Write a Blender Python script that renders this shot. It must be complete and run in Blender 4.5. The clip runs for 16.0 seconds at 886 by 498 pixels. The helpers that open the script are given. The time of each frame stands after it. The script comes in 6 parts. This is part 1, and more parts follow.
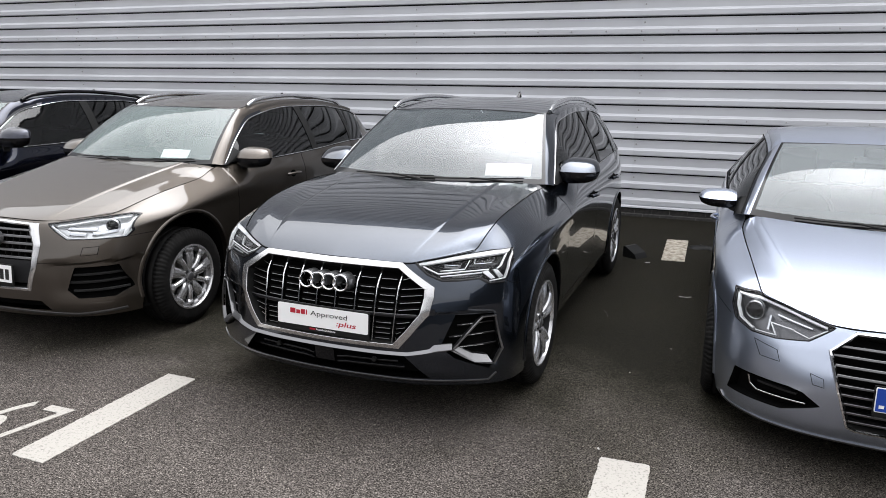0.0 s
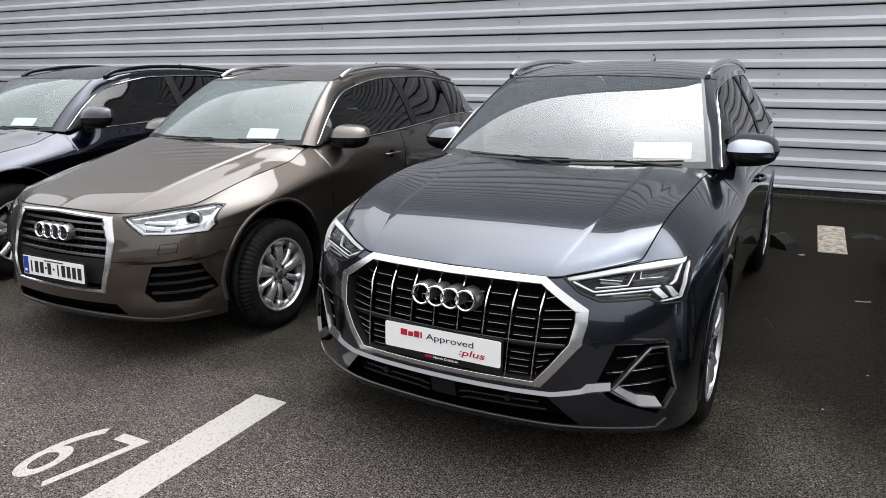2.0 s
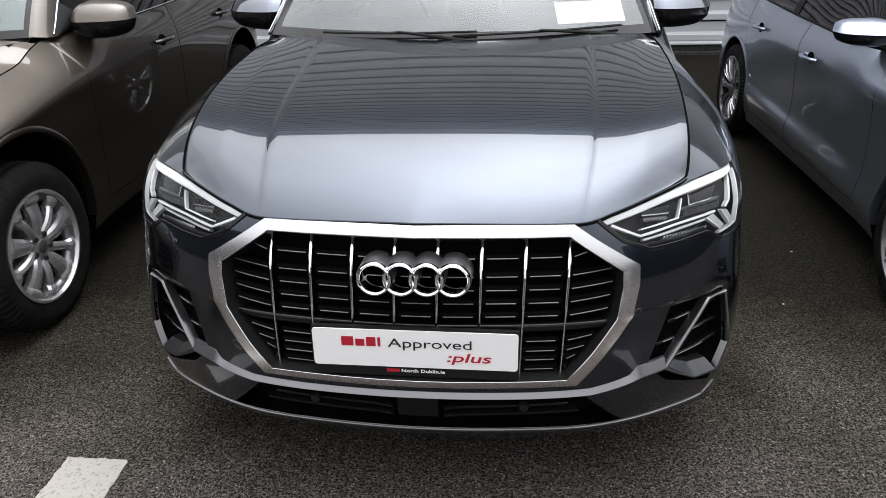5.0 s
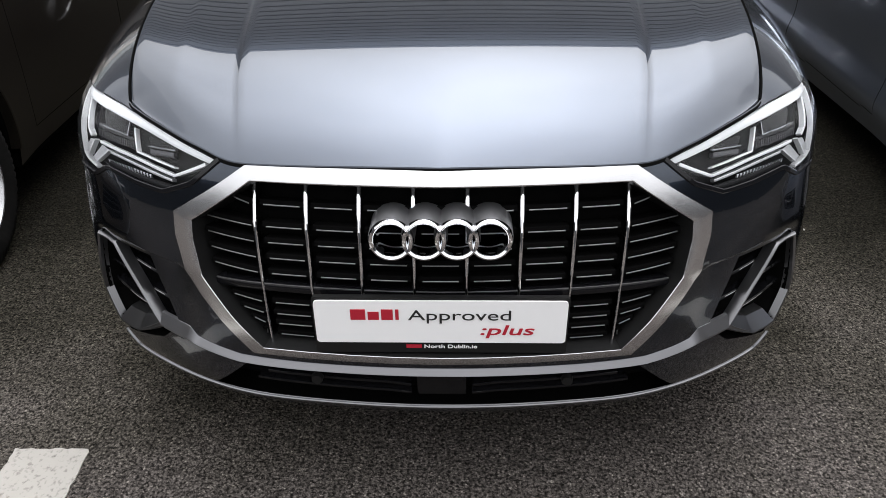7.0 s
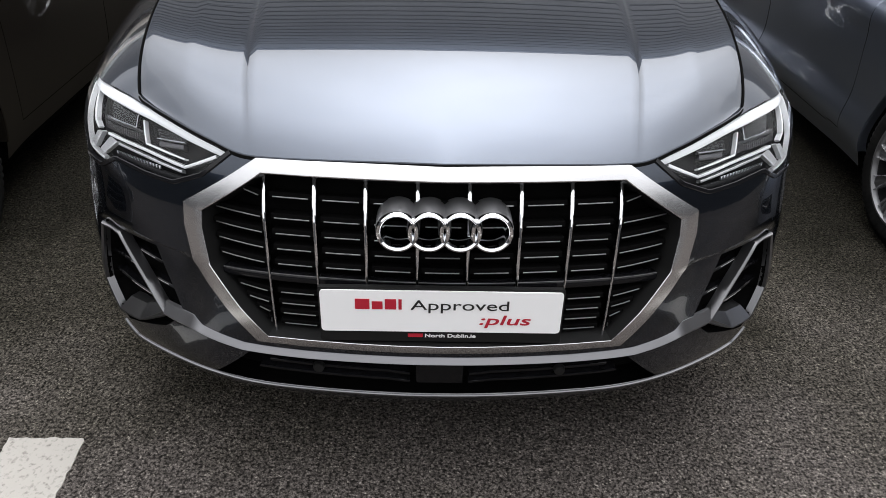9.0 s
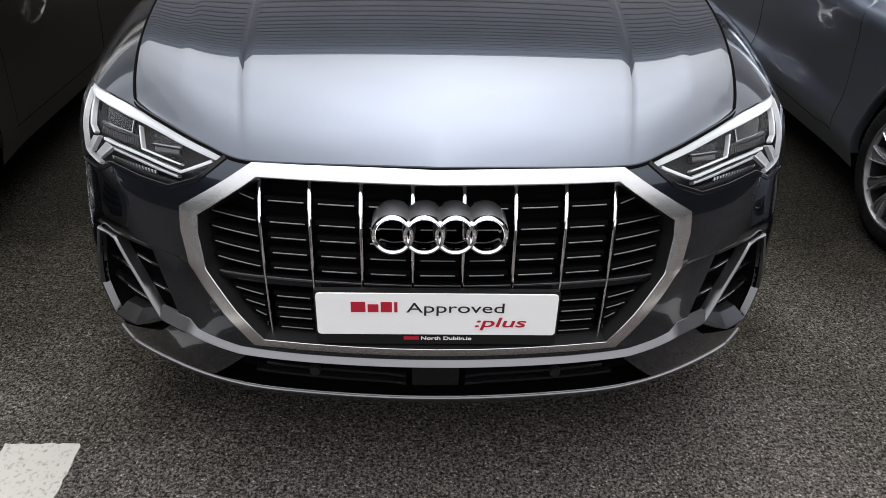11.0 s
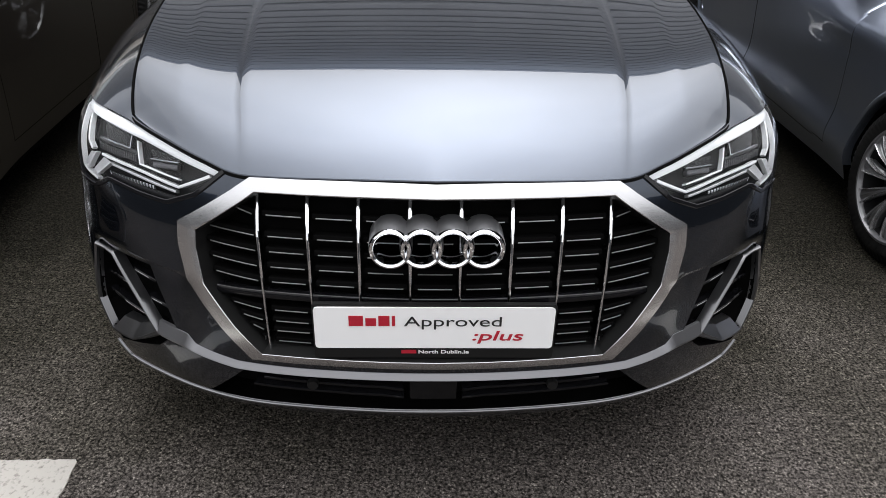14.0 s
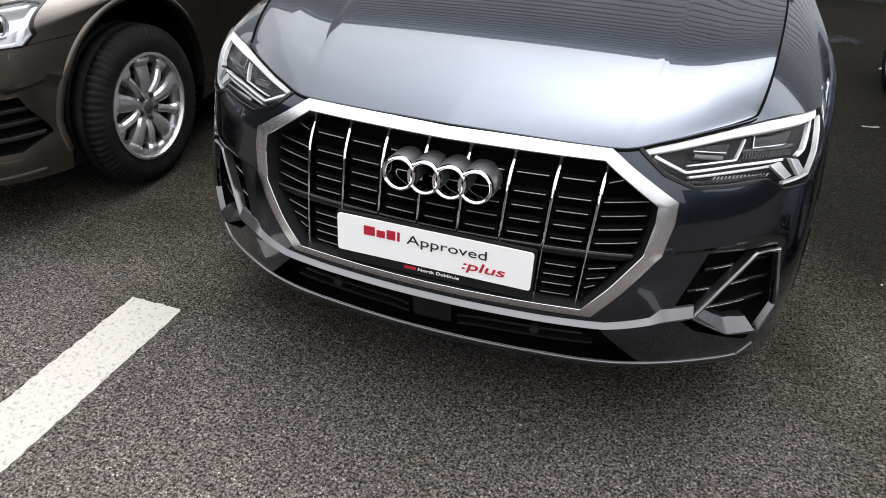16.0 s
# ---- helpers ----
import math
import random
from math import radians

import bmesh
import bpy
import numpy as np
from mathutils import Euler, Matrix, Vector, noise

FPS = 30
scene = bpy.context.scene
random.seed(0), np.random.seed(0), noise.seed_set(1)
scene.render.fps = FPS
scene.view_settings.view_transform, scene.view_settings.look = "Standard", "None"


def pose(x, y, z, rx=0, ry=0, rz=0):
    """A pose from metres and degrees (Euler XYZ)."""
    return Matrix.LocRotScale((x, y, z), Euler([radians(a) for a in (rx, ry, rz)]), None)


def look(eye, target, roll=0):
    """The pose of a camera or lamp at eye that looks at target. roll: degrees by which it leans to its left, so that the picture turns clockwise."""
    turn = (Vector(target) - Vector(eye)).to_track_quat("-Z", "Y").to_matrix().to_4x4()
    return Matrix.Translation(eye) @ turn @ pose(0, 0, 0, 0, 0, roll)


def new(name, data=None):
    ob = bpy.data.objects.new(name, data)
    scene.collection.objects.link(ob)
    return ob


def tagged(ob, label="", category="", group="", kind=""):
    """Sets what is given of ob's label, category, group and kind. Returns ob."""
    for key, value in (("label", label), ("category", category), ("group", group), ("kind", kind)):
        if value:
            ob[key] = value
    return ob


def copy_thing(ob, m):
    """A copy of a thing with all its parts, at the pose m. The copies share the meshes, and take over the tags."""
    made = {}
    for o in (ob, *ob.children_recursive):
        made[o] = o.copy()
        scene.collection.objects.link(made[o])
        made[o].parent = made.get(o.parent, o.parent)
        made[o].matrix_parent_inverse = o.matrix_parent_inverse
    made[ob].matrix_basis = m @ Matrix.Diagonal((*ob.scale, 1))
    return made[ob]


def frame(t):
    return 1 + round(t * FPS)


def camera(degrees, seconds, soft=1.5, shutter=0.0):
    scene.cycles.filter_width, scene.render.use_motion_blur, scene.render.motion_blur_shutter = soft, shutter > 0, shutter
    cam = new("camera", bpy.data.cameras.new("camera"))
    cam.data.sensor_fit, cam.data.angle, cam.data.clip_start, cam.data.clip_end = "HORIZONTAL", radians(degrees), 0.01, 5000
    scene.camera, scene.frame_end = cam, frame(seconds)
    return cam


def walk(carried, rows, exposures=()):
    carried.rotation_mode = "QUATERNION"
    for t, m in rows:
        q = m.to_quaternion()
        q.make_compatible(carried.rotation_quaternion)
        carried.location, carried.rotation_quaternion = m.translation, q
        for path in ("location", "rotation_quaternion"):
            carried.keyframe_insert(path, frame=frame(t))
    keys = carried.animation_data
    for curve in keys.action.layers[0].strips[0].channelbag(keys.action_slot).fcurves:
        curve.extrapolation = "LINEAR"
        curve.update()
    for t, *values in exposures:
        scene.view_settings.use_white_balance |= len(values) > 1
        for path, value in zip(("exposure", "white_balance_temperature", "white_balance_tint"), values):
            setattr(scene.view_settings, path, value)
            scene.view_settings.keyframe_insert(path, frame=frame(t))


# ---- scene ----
cam = camera(64.2, 16.0, soft=0.75)
PATH = [
    (0, (1.815, -2.914, 1.702), (1.093, -1.105, 1.247), 0.7),
    (0.5, (1.826, -2.849, 1.683), (1.013, -1.083, 1.215), 1.0),
    (1, (1.614, -2.724, 1.689), (0.786, -0.968, 1.208), 1.4),
    (1.5, (1.43, -2.547, 1.665), (0.585, -0.802, 1.173), 0.5),
    (2, (1.265, -2.288, 1.659), (0.341, -0.595, 1.128), -0.7),
    (2.5, (1.126, -2.13, 1.627), (0.207, -0.453, 1.041), -2.6),
    (3, (0.857, -2.028, 1.626), (0.225, -0.25, 0.964), -0.2),
    (3.2, (0.756, -2.018, 1.641), (0.234, -0.212, 0.959), 0.6),
    (5.3, (0.141, -1.405, 1.539), (0.029, 0.383, 0.65), -0.8),
    (5.5, (0.078, -1.375, 1.53), (0.033, 0.411, 0.631), -0.0),
    (6, (0.05, -1.281, 1.505), (0.049, 0.453, 0.508), 0.9),
    (6.5, (0.08, -1.158, 1.497), (0.029, 0.56, 0.476), -0.5),
    (7, (0.037, -1.136, 1.48), (-0.007, 0.533, 0.379), -0.7),
    (7.5, (-0.029, -1.184, 1.474), (-0.025, 0.484, 0.371), 0.3),
    (8, (-0.05, -1.204, 1.484), (-0.006, 0.478, 0.402), 1.3),
    (8.5, (-0.049, -1.204, 1.485), (0.003, 0.472, 0.395), 2.0),
    (9, (-0.035, -1.209, 1.489), (0.012, 0.473, 0.407), 1.8),
    (11.5, (-0.033, -1.217, 1.49), (0.028, 0.471, 0.419), 1.7),
    (12, (-0.037, -1.214, 1.489), (0.025, 0.474, 0.417), 2.1),
    (12.5, (-0.038, -1.212, 1.489), (0.028, 0.475, 0.418), 1.9),
    (13, (-0.037, -1.216, 1.49), (0.028, 0.476, 0.426), 2.0),
    (13.5, (-0.041, -1.216, 1.492), (0.031, 0.482, 0.438), 2.3),
    (14, (-0.037, -1.221, 1.497), (0.033, 0.485, 0.455), 1.6),
    (14.5, (0.009, -1.226, 1.498), (0.07, 0.481, 0.458), 2.0),
    (15, (0.162, -1.196, 1.487), (-0.023, 0.496, 0.437), 2.1),
    (15.5, (0.323, -1.24, 1.487), (-0.015, 0.435, 0.448), 1.5),
    (16, (0.501, -1.419, 1.501), (-0.031, 0.188, 0.437), 2.3),
]
EXPOSURE = 0.78
STOPS = ((0, 0.08), (3, 0.0), (5.5, -0.04), (14.5, -0.06), (15.5, 0.08), (16, 0.26))
walk(cam, [(t, look(eye, target, roll)) for t, eye, target, roll in PATH], [(t, EXPOSURE + s) for t, s in STOPS])

from mathutils.bvhtree import BVHTree

# ---- world and light: a bright overcast sky ----
SUN_ELEV, SUN_AZ = 66.0, 8.0
SKY_GAIN = 4.6
world = bpy.data.worlds.new("overcast")
scene.world = world
world.use_nodes = True
wn = world.node_tree
bg = wn.nodes["Background"]
sky = wn.nodes.new("ShaderNodeTexSky")
sky.sky_type = "NISHITA"
sky.sun_disc = False
sky.sun_elevation, sky.sun_rotation = radians(SUN_ELEV), radians(SUN_AZ)
sky.dust_density, sky.air_density, sky.ozone_density = 6.0, 1.2, 1.0
# thick cloud evens the sky out
bw = wn.nodes.new("ShaderNodeRGBToBW")
even_sky = wn.nodes.new("ShaderNodeMath")
even_sky.operation = "POWER"
even_sky.inputs[1].default_value = 0.55
tint = wn.nodes.new("ShaderNodeMix")
tint.data_type, tint.blend_type = "RGBA", "MULTIPLY"
tint.inputs[0].default_value = 1.0
tint.inputs[7].default_value = (SKY_GAIN * 0.992, SKY_GAIN * 1.0, SKY_GAIN * 1.035, 1)
# an overcast sky is brightest overhead, with soft cloud
way = wn.nodes.new("ShaderNodeTexCoord")
height = wn.nodes.new("ShaderNodeSeparateXYZ")
lift = wn.nodes.new("ShaderNodeMapRange")
for key, value in (("From Min", 0.0), ("From Max", 1.0), ("To Min", 0.56), ("To Max", 1.12)):
    lift.inputs[key].default_value = value
cloud = wn.nodes.new("ShaderNodeTexNoise")
cloud.inputs["Scale"].default_value, cloud.inputs["Detail"].default_value = 2.6, 5.0
thin = wn.nodes.new("ShaderNodeMapRange")
for key, value in (("From Min", 0.3), ("From Max", 0.7), ("To Min", 0.86), ("To Max", 1.14)):
    thin.inputs[key].default_value = value
cover = wn.nodes.new("ShaderNodeMath")
cover.operation = "MULTIPLY"
whole = wn.nodes.new("ShaderNodeMath")
whole.operation = "MULTIPLY"
wn.links.new(way.outputs["Generated"], height.inputs[0])
wn.links.new(way.outputs["Generated"], cloud.inputs["Vector"])
wn.links.new(height.outputs["Z"], lift.inputs["Value"])
wn.links.new(cloud.outputs["Fac"], thin.inputs["Value"])
wn.links.new(lift.outputs["Result"], cover.inputs[0])
wn.links.new(thin.outputs["Result"], cover.inputs[1])
wn.links.new(even_sky.outputs[0], whole.inputs[0])
wn.links.new(cover.outputs[0], whole.inputs[1])
wn.links.new(sky.outputs[0], bw.inputs[0])
wn.links.new(bw.outputs[0], even_sky.inputs[0])
wn.links.new(whole.outputs[0], tint.inputs[6])
wn.links.new(tint.outputs[2], bg.inputs["Color"])
bg.inputs["Strength"].default_value = 0.15
sun = new("sun", bpy.data.lights.new("sun", "SUN"))
sun.data.energy, sun.data.angle, sun.data.color = 0.5, radians(90), (1.0, 0.97, 0.93)
az = radians(SUN_AZ)
sun_dir = Vector((math.sin(az) * math.cos(radians(SUN_ELEV)), math.cos(az) * math.cos(radians(SUN_ELEV)), math.sin(radians(SUN_ELEV))))
sun.matrix_world = look(sun_dir * 40, (0, 0, 0))


# ---- materials ----
def mat(name, color=(0.5, 0.5, 0.5), rough=0.5, metal=0.0, coat=0.0, spec=0.5, coat_rough=0.03):
    m = bpy.data.materials.new(name)
    m.use_nodes = True
    b = m.node_tree.nodes["Principled BSDF"]
    b.inputs["Base Color"].default_value = (*color, 1)
    b.inputs["Roughness"].default_value = rough
    b.inputs["Metallic"].default_value = metal
    b.inputs["Specular IOR Level"].default_value = spec
    b.inputs["Coat Weight"].default_value = coat
    b.inputs["Coat Roughness"].default_value = coat_rough
    return m


def node(m, kind, **settings):
    n = m.node_tree.nodes.new(kind)
    for key, value in settings.items():
        n.inputs[key.replace("_", " ")].default_value = value
    return n


def bsdf(m):
    return m.node_tree.nodes["Principled BSDF"]


def mottled(m, dark, light, scale, detail=6.0, low=0.35, high=0.65, space="Object"):
    """Colour that wanders between two tones; returns the noise node."""
    t = m.node_tree
    tc = t.nodes.new("ShaderNodeTexCoord")
    n = node(m, "ShaderNodeTexNoise", Scale=scale, Detail=detail)
    t.links.new(tc.outputs[space], n.inputs["Vector"])
    r = t.nodes.new("ShaderNodeValToRGB")
    r.color_ramp.elements[0].position, r.color_ramp.elements[1].position = low, high
    r.color_ramp.elements[0].color, r.color_ramp.elements[1].color = (*dark, 1), (*light, 1)
    t.links.new(n.outputs["Fac"], r.inputs["Fac"])
    t.links.new(r.outputs["Color"], bsdf(m).inputs["Base Color"])
    return n, r


def relief(m, height, strength, distance=0.01):
    t = m.node_tree
    b = node(m, "ShaderNodeBump", Strength=strength, Distance=distance)
    t.links.new(height, b.inputs["Height"])
    t.links.new(b.outputs["Normal"], bsdf(m).inputs["Normal"])
    return b


def paint(name, color, metal=0.55, rough=0.32, flake=0.25):
    """Metallic car paint: flakes under a clear coat, with faint road film."""
    m = mat(name, color, rough, metal, 1.0, spec=0.08)
    t = m.node_tree
    tc = t.nodes.new("ShaderNodeTexCoord")
    fl = node(m, "ShaderNodeTexNoise", Scale=900.0, Detail=1.0)
    film = node(m, "ShaderNodeTexNoise", Scale=3.0, Detail=5.0)
    t.links.new(tc.outputs["Object"], fl.inputs["Vector"])
    t.links.new(tc.outputs["Object"], film.inputs["Vector"])
    mr = node(m, "ShaderNodeMapRange", From_Min=0.4, From_Max=0.7, To_Min=0.0, To_Max=0.014)
    t.links.new(film.outputs["Fac"], mr.inputs["Value"])
    t.links.new(mr.outputs["Result"], bsdf(m).inputs["Coat Roughness"])
    v = t.nodes.new("ShaderNodeHueSaturation")
    v.inputs["Color"].default_value = (*color, 1)
    m2 = node(m, "ShaderNodeMapRange", From_Min=0.3, From_Max=0.7, To_Min=1 - flake, To_Max=1 + flake)
    t.links.new(fl.outputs["Fac"], m2.inputs["Value"])
    t.links.new(m2.outputs["Result"], v.inputs["Value"])
    t.links.new(v.outputs["Color"], bsdf(m).inputs["Base Color"])
    return m


def glass(name, tint=(0.85, 0.9, 0.9), haze=0.0, haze_color=(0.8, 0.84, 0.86), ior=1.52, boost=1.0, drops=False):
    """Thin pane: clear through, glossy by Fresnel, with an even pale film, condensation or painted sky sheen, where
    haze is above zero.
    """
    m = bpy.data.materials.new(name)
    m.use_nodes = True
    t = m.node_tree
    out = t.nodes["Material Output"]
    t.nodes.remove(t.nodes["Principled BSDF"])
    tr = t.nodes.new("ShaderNodeBsdfTransparent")
    tr.inputs["Color"].default_value = (*tint, 1)
    gl = t.nodes.new("ShaderNodeBsdfGlossy")
    gl.inputs["Roughness"].default_value = 0.012
    fr = t.nodes.new("ShaderNodeFresnel")
    fr.inputs["IOR"].default_value = ior
    under = tr.outputs[0]
    if haze > 0:
        df = t.nodes.new("ShaderNodeBsdfDiffuse")
        df.inputs["Color"].default_value = (*haze_color, 1)
        tc = t.nodes.new("ShaderNodeTexCoord")
        n = t.nodes.new("ShaderNodeTexNoise")
        n.inputs["Scale"].default_value, n.inputs["Detail"].default_value = 2.0, 2.0
        t.links.new(tc.outputs["Object"], n.inputs["Vector"])
        mr = t.nodes.new("ShaderNodeMapRange")
        for k, v in (("From Min", 0.3), ("From Max", 0.7), ("To Min", haze * 0.9), ("To Max", min(1.0, haze * 1.08))):
            mr.inputs[k].default_value = v
        t.links.new(n.outputs["Fac"], mr.inputs["Value"])
        mx = t.nodes.new("ShaderNodeMixShader")
        t.links.new(mr.outputs["Result"], mx.inputs["Fac"])
        t.links.new(tr.outputs[0], mx.inputs[1])
        t.links.new(df.outputs[0], mx.inputs[2])
        under = mx.outputs[0]
    mul = t.nodes.new("ShaderNodeMath")
    mul.operation, mul.use_clamp = "MULTIPLY", True
    mul.inputs[1].default_value = boost
    t.links.new(fr.outputs[0], mul.inputs[0])
    fin = t.nodes.new("ShaderNodeMixShader")
    t.links.new(mul.outputs[0], fin.inputs["Fac"])
    t.links.new(under, fin.inputs[1])
    t.links.new(gl.outputs[0], fin.inputs[2])
    t.links.new(fin.outputs[0], out.inputs["Surface"])
    return m


GREY_PAINT = paint("graphite metallic paint", (0.030, 0.038, 0.053), 0.95, 0.18)
BROWN_PAINT = paint("brown metallic paint", (0.085, 0.072, 0.060), 0.92, 0.40)
SILVER_PAINT = paint("silver blue metallic paint", (0.46, 0.51, 0.62), 0.94, 0.28)
BLUE_PAINT = paint("dark blue metallic paint", (0.007, 0.009, 0.020), 0.9, 0.24)
CHROME = mat("polished chrome", (0.85, 0.86, 0.88), 0.06, 1.0)
SATIN = mat("satin aluminium", (0.66, 0.66, 0.67), 0.24, 1.0)
BLACK_GLOSS = mat("gloss black plastic", (0.006, 0.006, 0.007), 0.12, spec=0.3)
BLACK = mat("black grained plastic", (0.010, 0.010, 0.010), 0.5, spec=0.2)
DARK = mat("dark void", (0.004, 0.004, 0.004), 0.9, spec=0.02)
INTERIOR = mat("charcoal trim", (0.02, 0.02, 0.021), 0.75, spec=0.2)
SEAT = mat("dark seat cloth", (0.03, 0.03, 0.032), 0.85, spec=0.2)
PILLAR = mat("dark graphite pillar paint", (0.012, 0.014, 0.018), 0.3, spec=0.15)
RUBBER = mat("tyre rubber", (0.014, 0.014, 0.014), 0.75, spec=0.12)
ALLOY = mat("alloy wheel lacquer", (0.56, 0.56, 0.57), 0.26, 0.75, 0.5)
ALLOY_DARK = mat("dark alloy lacquer", (0.15, 0.15, 0.155), 0.35, 0.5, 0.5)
STEEL = mat("brake disc steel", (0.10, 0.095, 0.09), 0.4, 0.9)
WHITE_PLATE = mat("white reflective plate", (0.90, 0.90, 0.90), 0.35)
PAPER = mat("white paper", (0.86, 0.86, 0.85), 0.8)
SCRAP = mat("dirty paper", (0.35, 0.34, 0.32), 0.9)
INK = mat("black print", (0.012, 0.012, 0.012), 0.5)
RED_INK = mat("red print", (0.42, 0.012, 0.03), 0.45)
WHITE_INK = mat("white print", (0.8, 0.8, 0.8), 0.5)
PALE_INK = mat("pale grey print", (0.55, 0.55, 0.56), 0.6)
BLUE_BAND = mat("blue plate band", (0.01, 0.05, 0.32), 0.4)
LAMP_WHITE = mat("white light guide", (0.86, 0.87, 0.88), 0.18, 0.0, 0.8)
LAMP_SILVER = mat("lamp reflector", (0.55, 0.56, 0.58), 0.16, 1.0)
SATIN_GREY = mat("satin grey plastic", (0.17, 0.17, 0.175), 0.3, 0.95)
LAMP_DARK = mat("dark lamp housing", (0.018, 0.018, 0.019), 0.3, spec=0.12)
LAMP_GREY = mat("grey lamp trim", (0.085, 0.085, 0.09), 0.3, 0.4)
LAMP_MID = mat("mid grey lamp bowl", (0.14, 0.14, 0.148), 0.3, 0.6)
LAMP_BOWL = mat("bright lamp bowl", (0.78, 0.79, 0.80), 0.32, 0.6)
SCREW = mat("coated screw heads", (0.34, 0.335, 0.34), 0.4, 0.3)
BARREL = mat("silver painted plastic", (0.30, 0.30, 0.31), 0.3, 0.85)
SATIN_BLADE = mat("satin dark trim metal", (0.24, 0.24, 0.25), 0.3, 0.95)
SATIN_MID = mat("satin mid grey trim", (0.40, 0.40, 0.41), 0.28, 0.95)
LENS = glass("lamp cover", (0.93, 0.94, 0.95), ior=1.26)
WINDOW = glass("tinted side glass", (0.14, 0.16, 0.16), ior=1.52, boost=1.15)
# in the next two the pale film paints the sky's reflection into the glass
SCREEN_Q = glass("windscreen with painted sky sheen", (0.88, 0.93, 0.93), haze=0.13, haze_color=(0.40, 0.48, 0.52), boost=1.75)
SCREEN_B = glass("lightly misted windscreen with painted sky sheen", tint=(0.8, 0.9, 0.87), haze=0.24, haze_color=(0.50, 0.62, 0.61), boost=1.3)
SCREEN_A = glass("wet windscreen with painted sky sheen", haze=0.26, haze_color=(0.56, 0.61, 0.63), boost=1.0)

ASPHALT = mat("worn asphalt", (0.05, 0.05, 0.05), 0.9, spec=0.05)
LINE_PAINT = mat("worn white road paint", (0.7, 0.69, 0.66), 0.75)
DIRTY_PAINT = mat("soiled white road paint", (0.4, 0.36, 0.3), 0.8)
CLADDING = mat("grey coated steel cladding", (0.45, 0.45, 0.47), 0.42, 0.0)
BRICK = mat("dark engineering brick", (0.05, 0.048, 0.047), 0.6)
# for unseen walls that only shape reflections and low sky light
UNSEEN_WALL = mat("dark unseen wall", (0.05, 0.052, 0.055), 0.8, spec=0.2)
MORTAR = mat("grey mortar", (0.16, 0.155, 0.15), 0.9)


def finish_materials():
    m = ASPHALT
    t = m.node_tree
    tc = t.nodes.new("ShaderNodeTexCoord")
    stones = node(m, "ShaderNodeTexVoronoi", Scale=190.0)
    fine = node(m, "ShaderNodeTexNoise", Scale=115.0, Detail=5.0)
    big = node(m, "ShaderNodeTexNoise", Scale=0.9, Detail=7.0, Roughness=0.65)
    for k in (stones, fine, big):
        t.links.new(tc.outputs["Object"], k.inputs["Vector"])
    sep = t.nodes.new("ShaderNodeSeparateColor")
    t.links.new(stones.outputs["Color"], sep.inputs["Color"])
    r = t.nodes.new("ShaderNodeValToRGB")
    ramp = r.color_ramp
    ramp.elements[0].position, ramp.elements[0].color = 0.0, (0.072, 0.064, 0.057, 1)
    ramp.elements[1].position, ramp.elements[1].color = 1.0, (0.24, 0.218, 0.193, 1)
    for pos, v in ((0.3, 0.09), (0.65, 0.113), (0.93, 0.138)):
        e = ramp.elements.new(pos)
        e.color = (v, v * 0.885, v * 0.81, 1)
    t.links.new(sep.outputs["Red"], r.inputs["Fac"])
    gap = node(m, "ShaderNodeMapRange", From_Min=0.25, From_Max=0.65, To_Min=1.0, To_Max=0.54)
    t.links.new(stones.outputs["Distance"], gap.inputs["Value"])
    v = node(m, "ShaderNodeMapRange", From_Min=0.3, From_Max=0.72, To_Min=1.2, To_Max=2.1)
    t.links.new(big.outputs["Fac"], v.inputs["Value"])
    mul = t.nodes.new("ShaderNodeMath")
    mul.operation = "MULTIPLY"
    # shade of the bays' backs painted over damp, mossy dirt, broken up by noise
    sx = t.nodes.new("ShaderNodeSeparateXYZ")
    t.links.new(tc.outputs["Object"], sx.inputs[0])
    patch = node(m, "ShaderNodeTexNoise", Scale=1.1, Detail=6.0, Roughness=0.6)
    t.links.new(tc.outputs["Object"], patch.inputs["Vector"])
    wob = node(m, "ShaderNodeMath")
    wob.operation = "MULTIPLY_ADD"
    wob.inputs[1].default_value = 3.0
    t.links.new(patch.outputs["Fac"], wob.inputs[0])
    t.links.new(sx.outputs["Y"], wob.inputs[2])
    mossy_shade = node(m, "ShaderNodeMapRange", From_Min=0.9, From_Max=2.8, To_Min=1.0, To_Max=0.2)
    t.links.new(wob.outputs[0], mossy_shade.inputs["Value"])
    shaded_grain = t.nodes.new("ShaderNodeMath")
    shaded_grain.operation = "MULTIPLY"
    grain = node(m, "ShaderNodeMapRange", From_Min=0.40, From_Max=0.55, To_Min=0.22, To_Max=1.15)
    t.links.new(fine.outputs["Fac"], grain.inputs["Value"])
    rough_gap = t.nodes.new("ShaderNodeMath")
    rough_gap.operation = "MULTIPLY"
    t.links.new(gap.outputs["Result"], rough_gap.inputs[0])
    t.links.new(grain.outputs["Result"], rough_gap.inputs[1])
    clump = node(m, "ShaderNodeTexNoise", Scale=38.0, Detail=3.0, Roughness=0.6)
    t.links.new(tc.outputs["Object"], clump.inputs["Vector"])
    lumps = node(m, "ShaderNodeMapRange", From_Min=0.34, From_Max=0.62, To_Min=0.66, To_Max=1.22)
    t.links.new(clump.outputs["Fac"], lumps.inputs["Value"])
    mixed = t.nodes.new("ShaderNodeMath")
    mixed.operation = "MULTIPLY"
    t.links.new(rough_gap.outputs[0], mixed.inputs[0])
    t.links.new(lumps.outputs["Result"], mixed.inputs[1])
    t.links.new(mixed.outputs[0], shaded_grain.inputs[0])
    t.links.new(mossy_shade.outputs["Result"], shaded_grain.inputs[1])
    t.links.new(shaded_grain.outputs[0], mul.inputs[0])
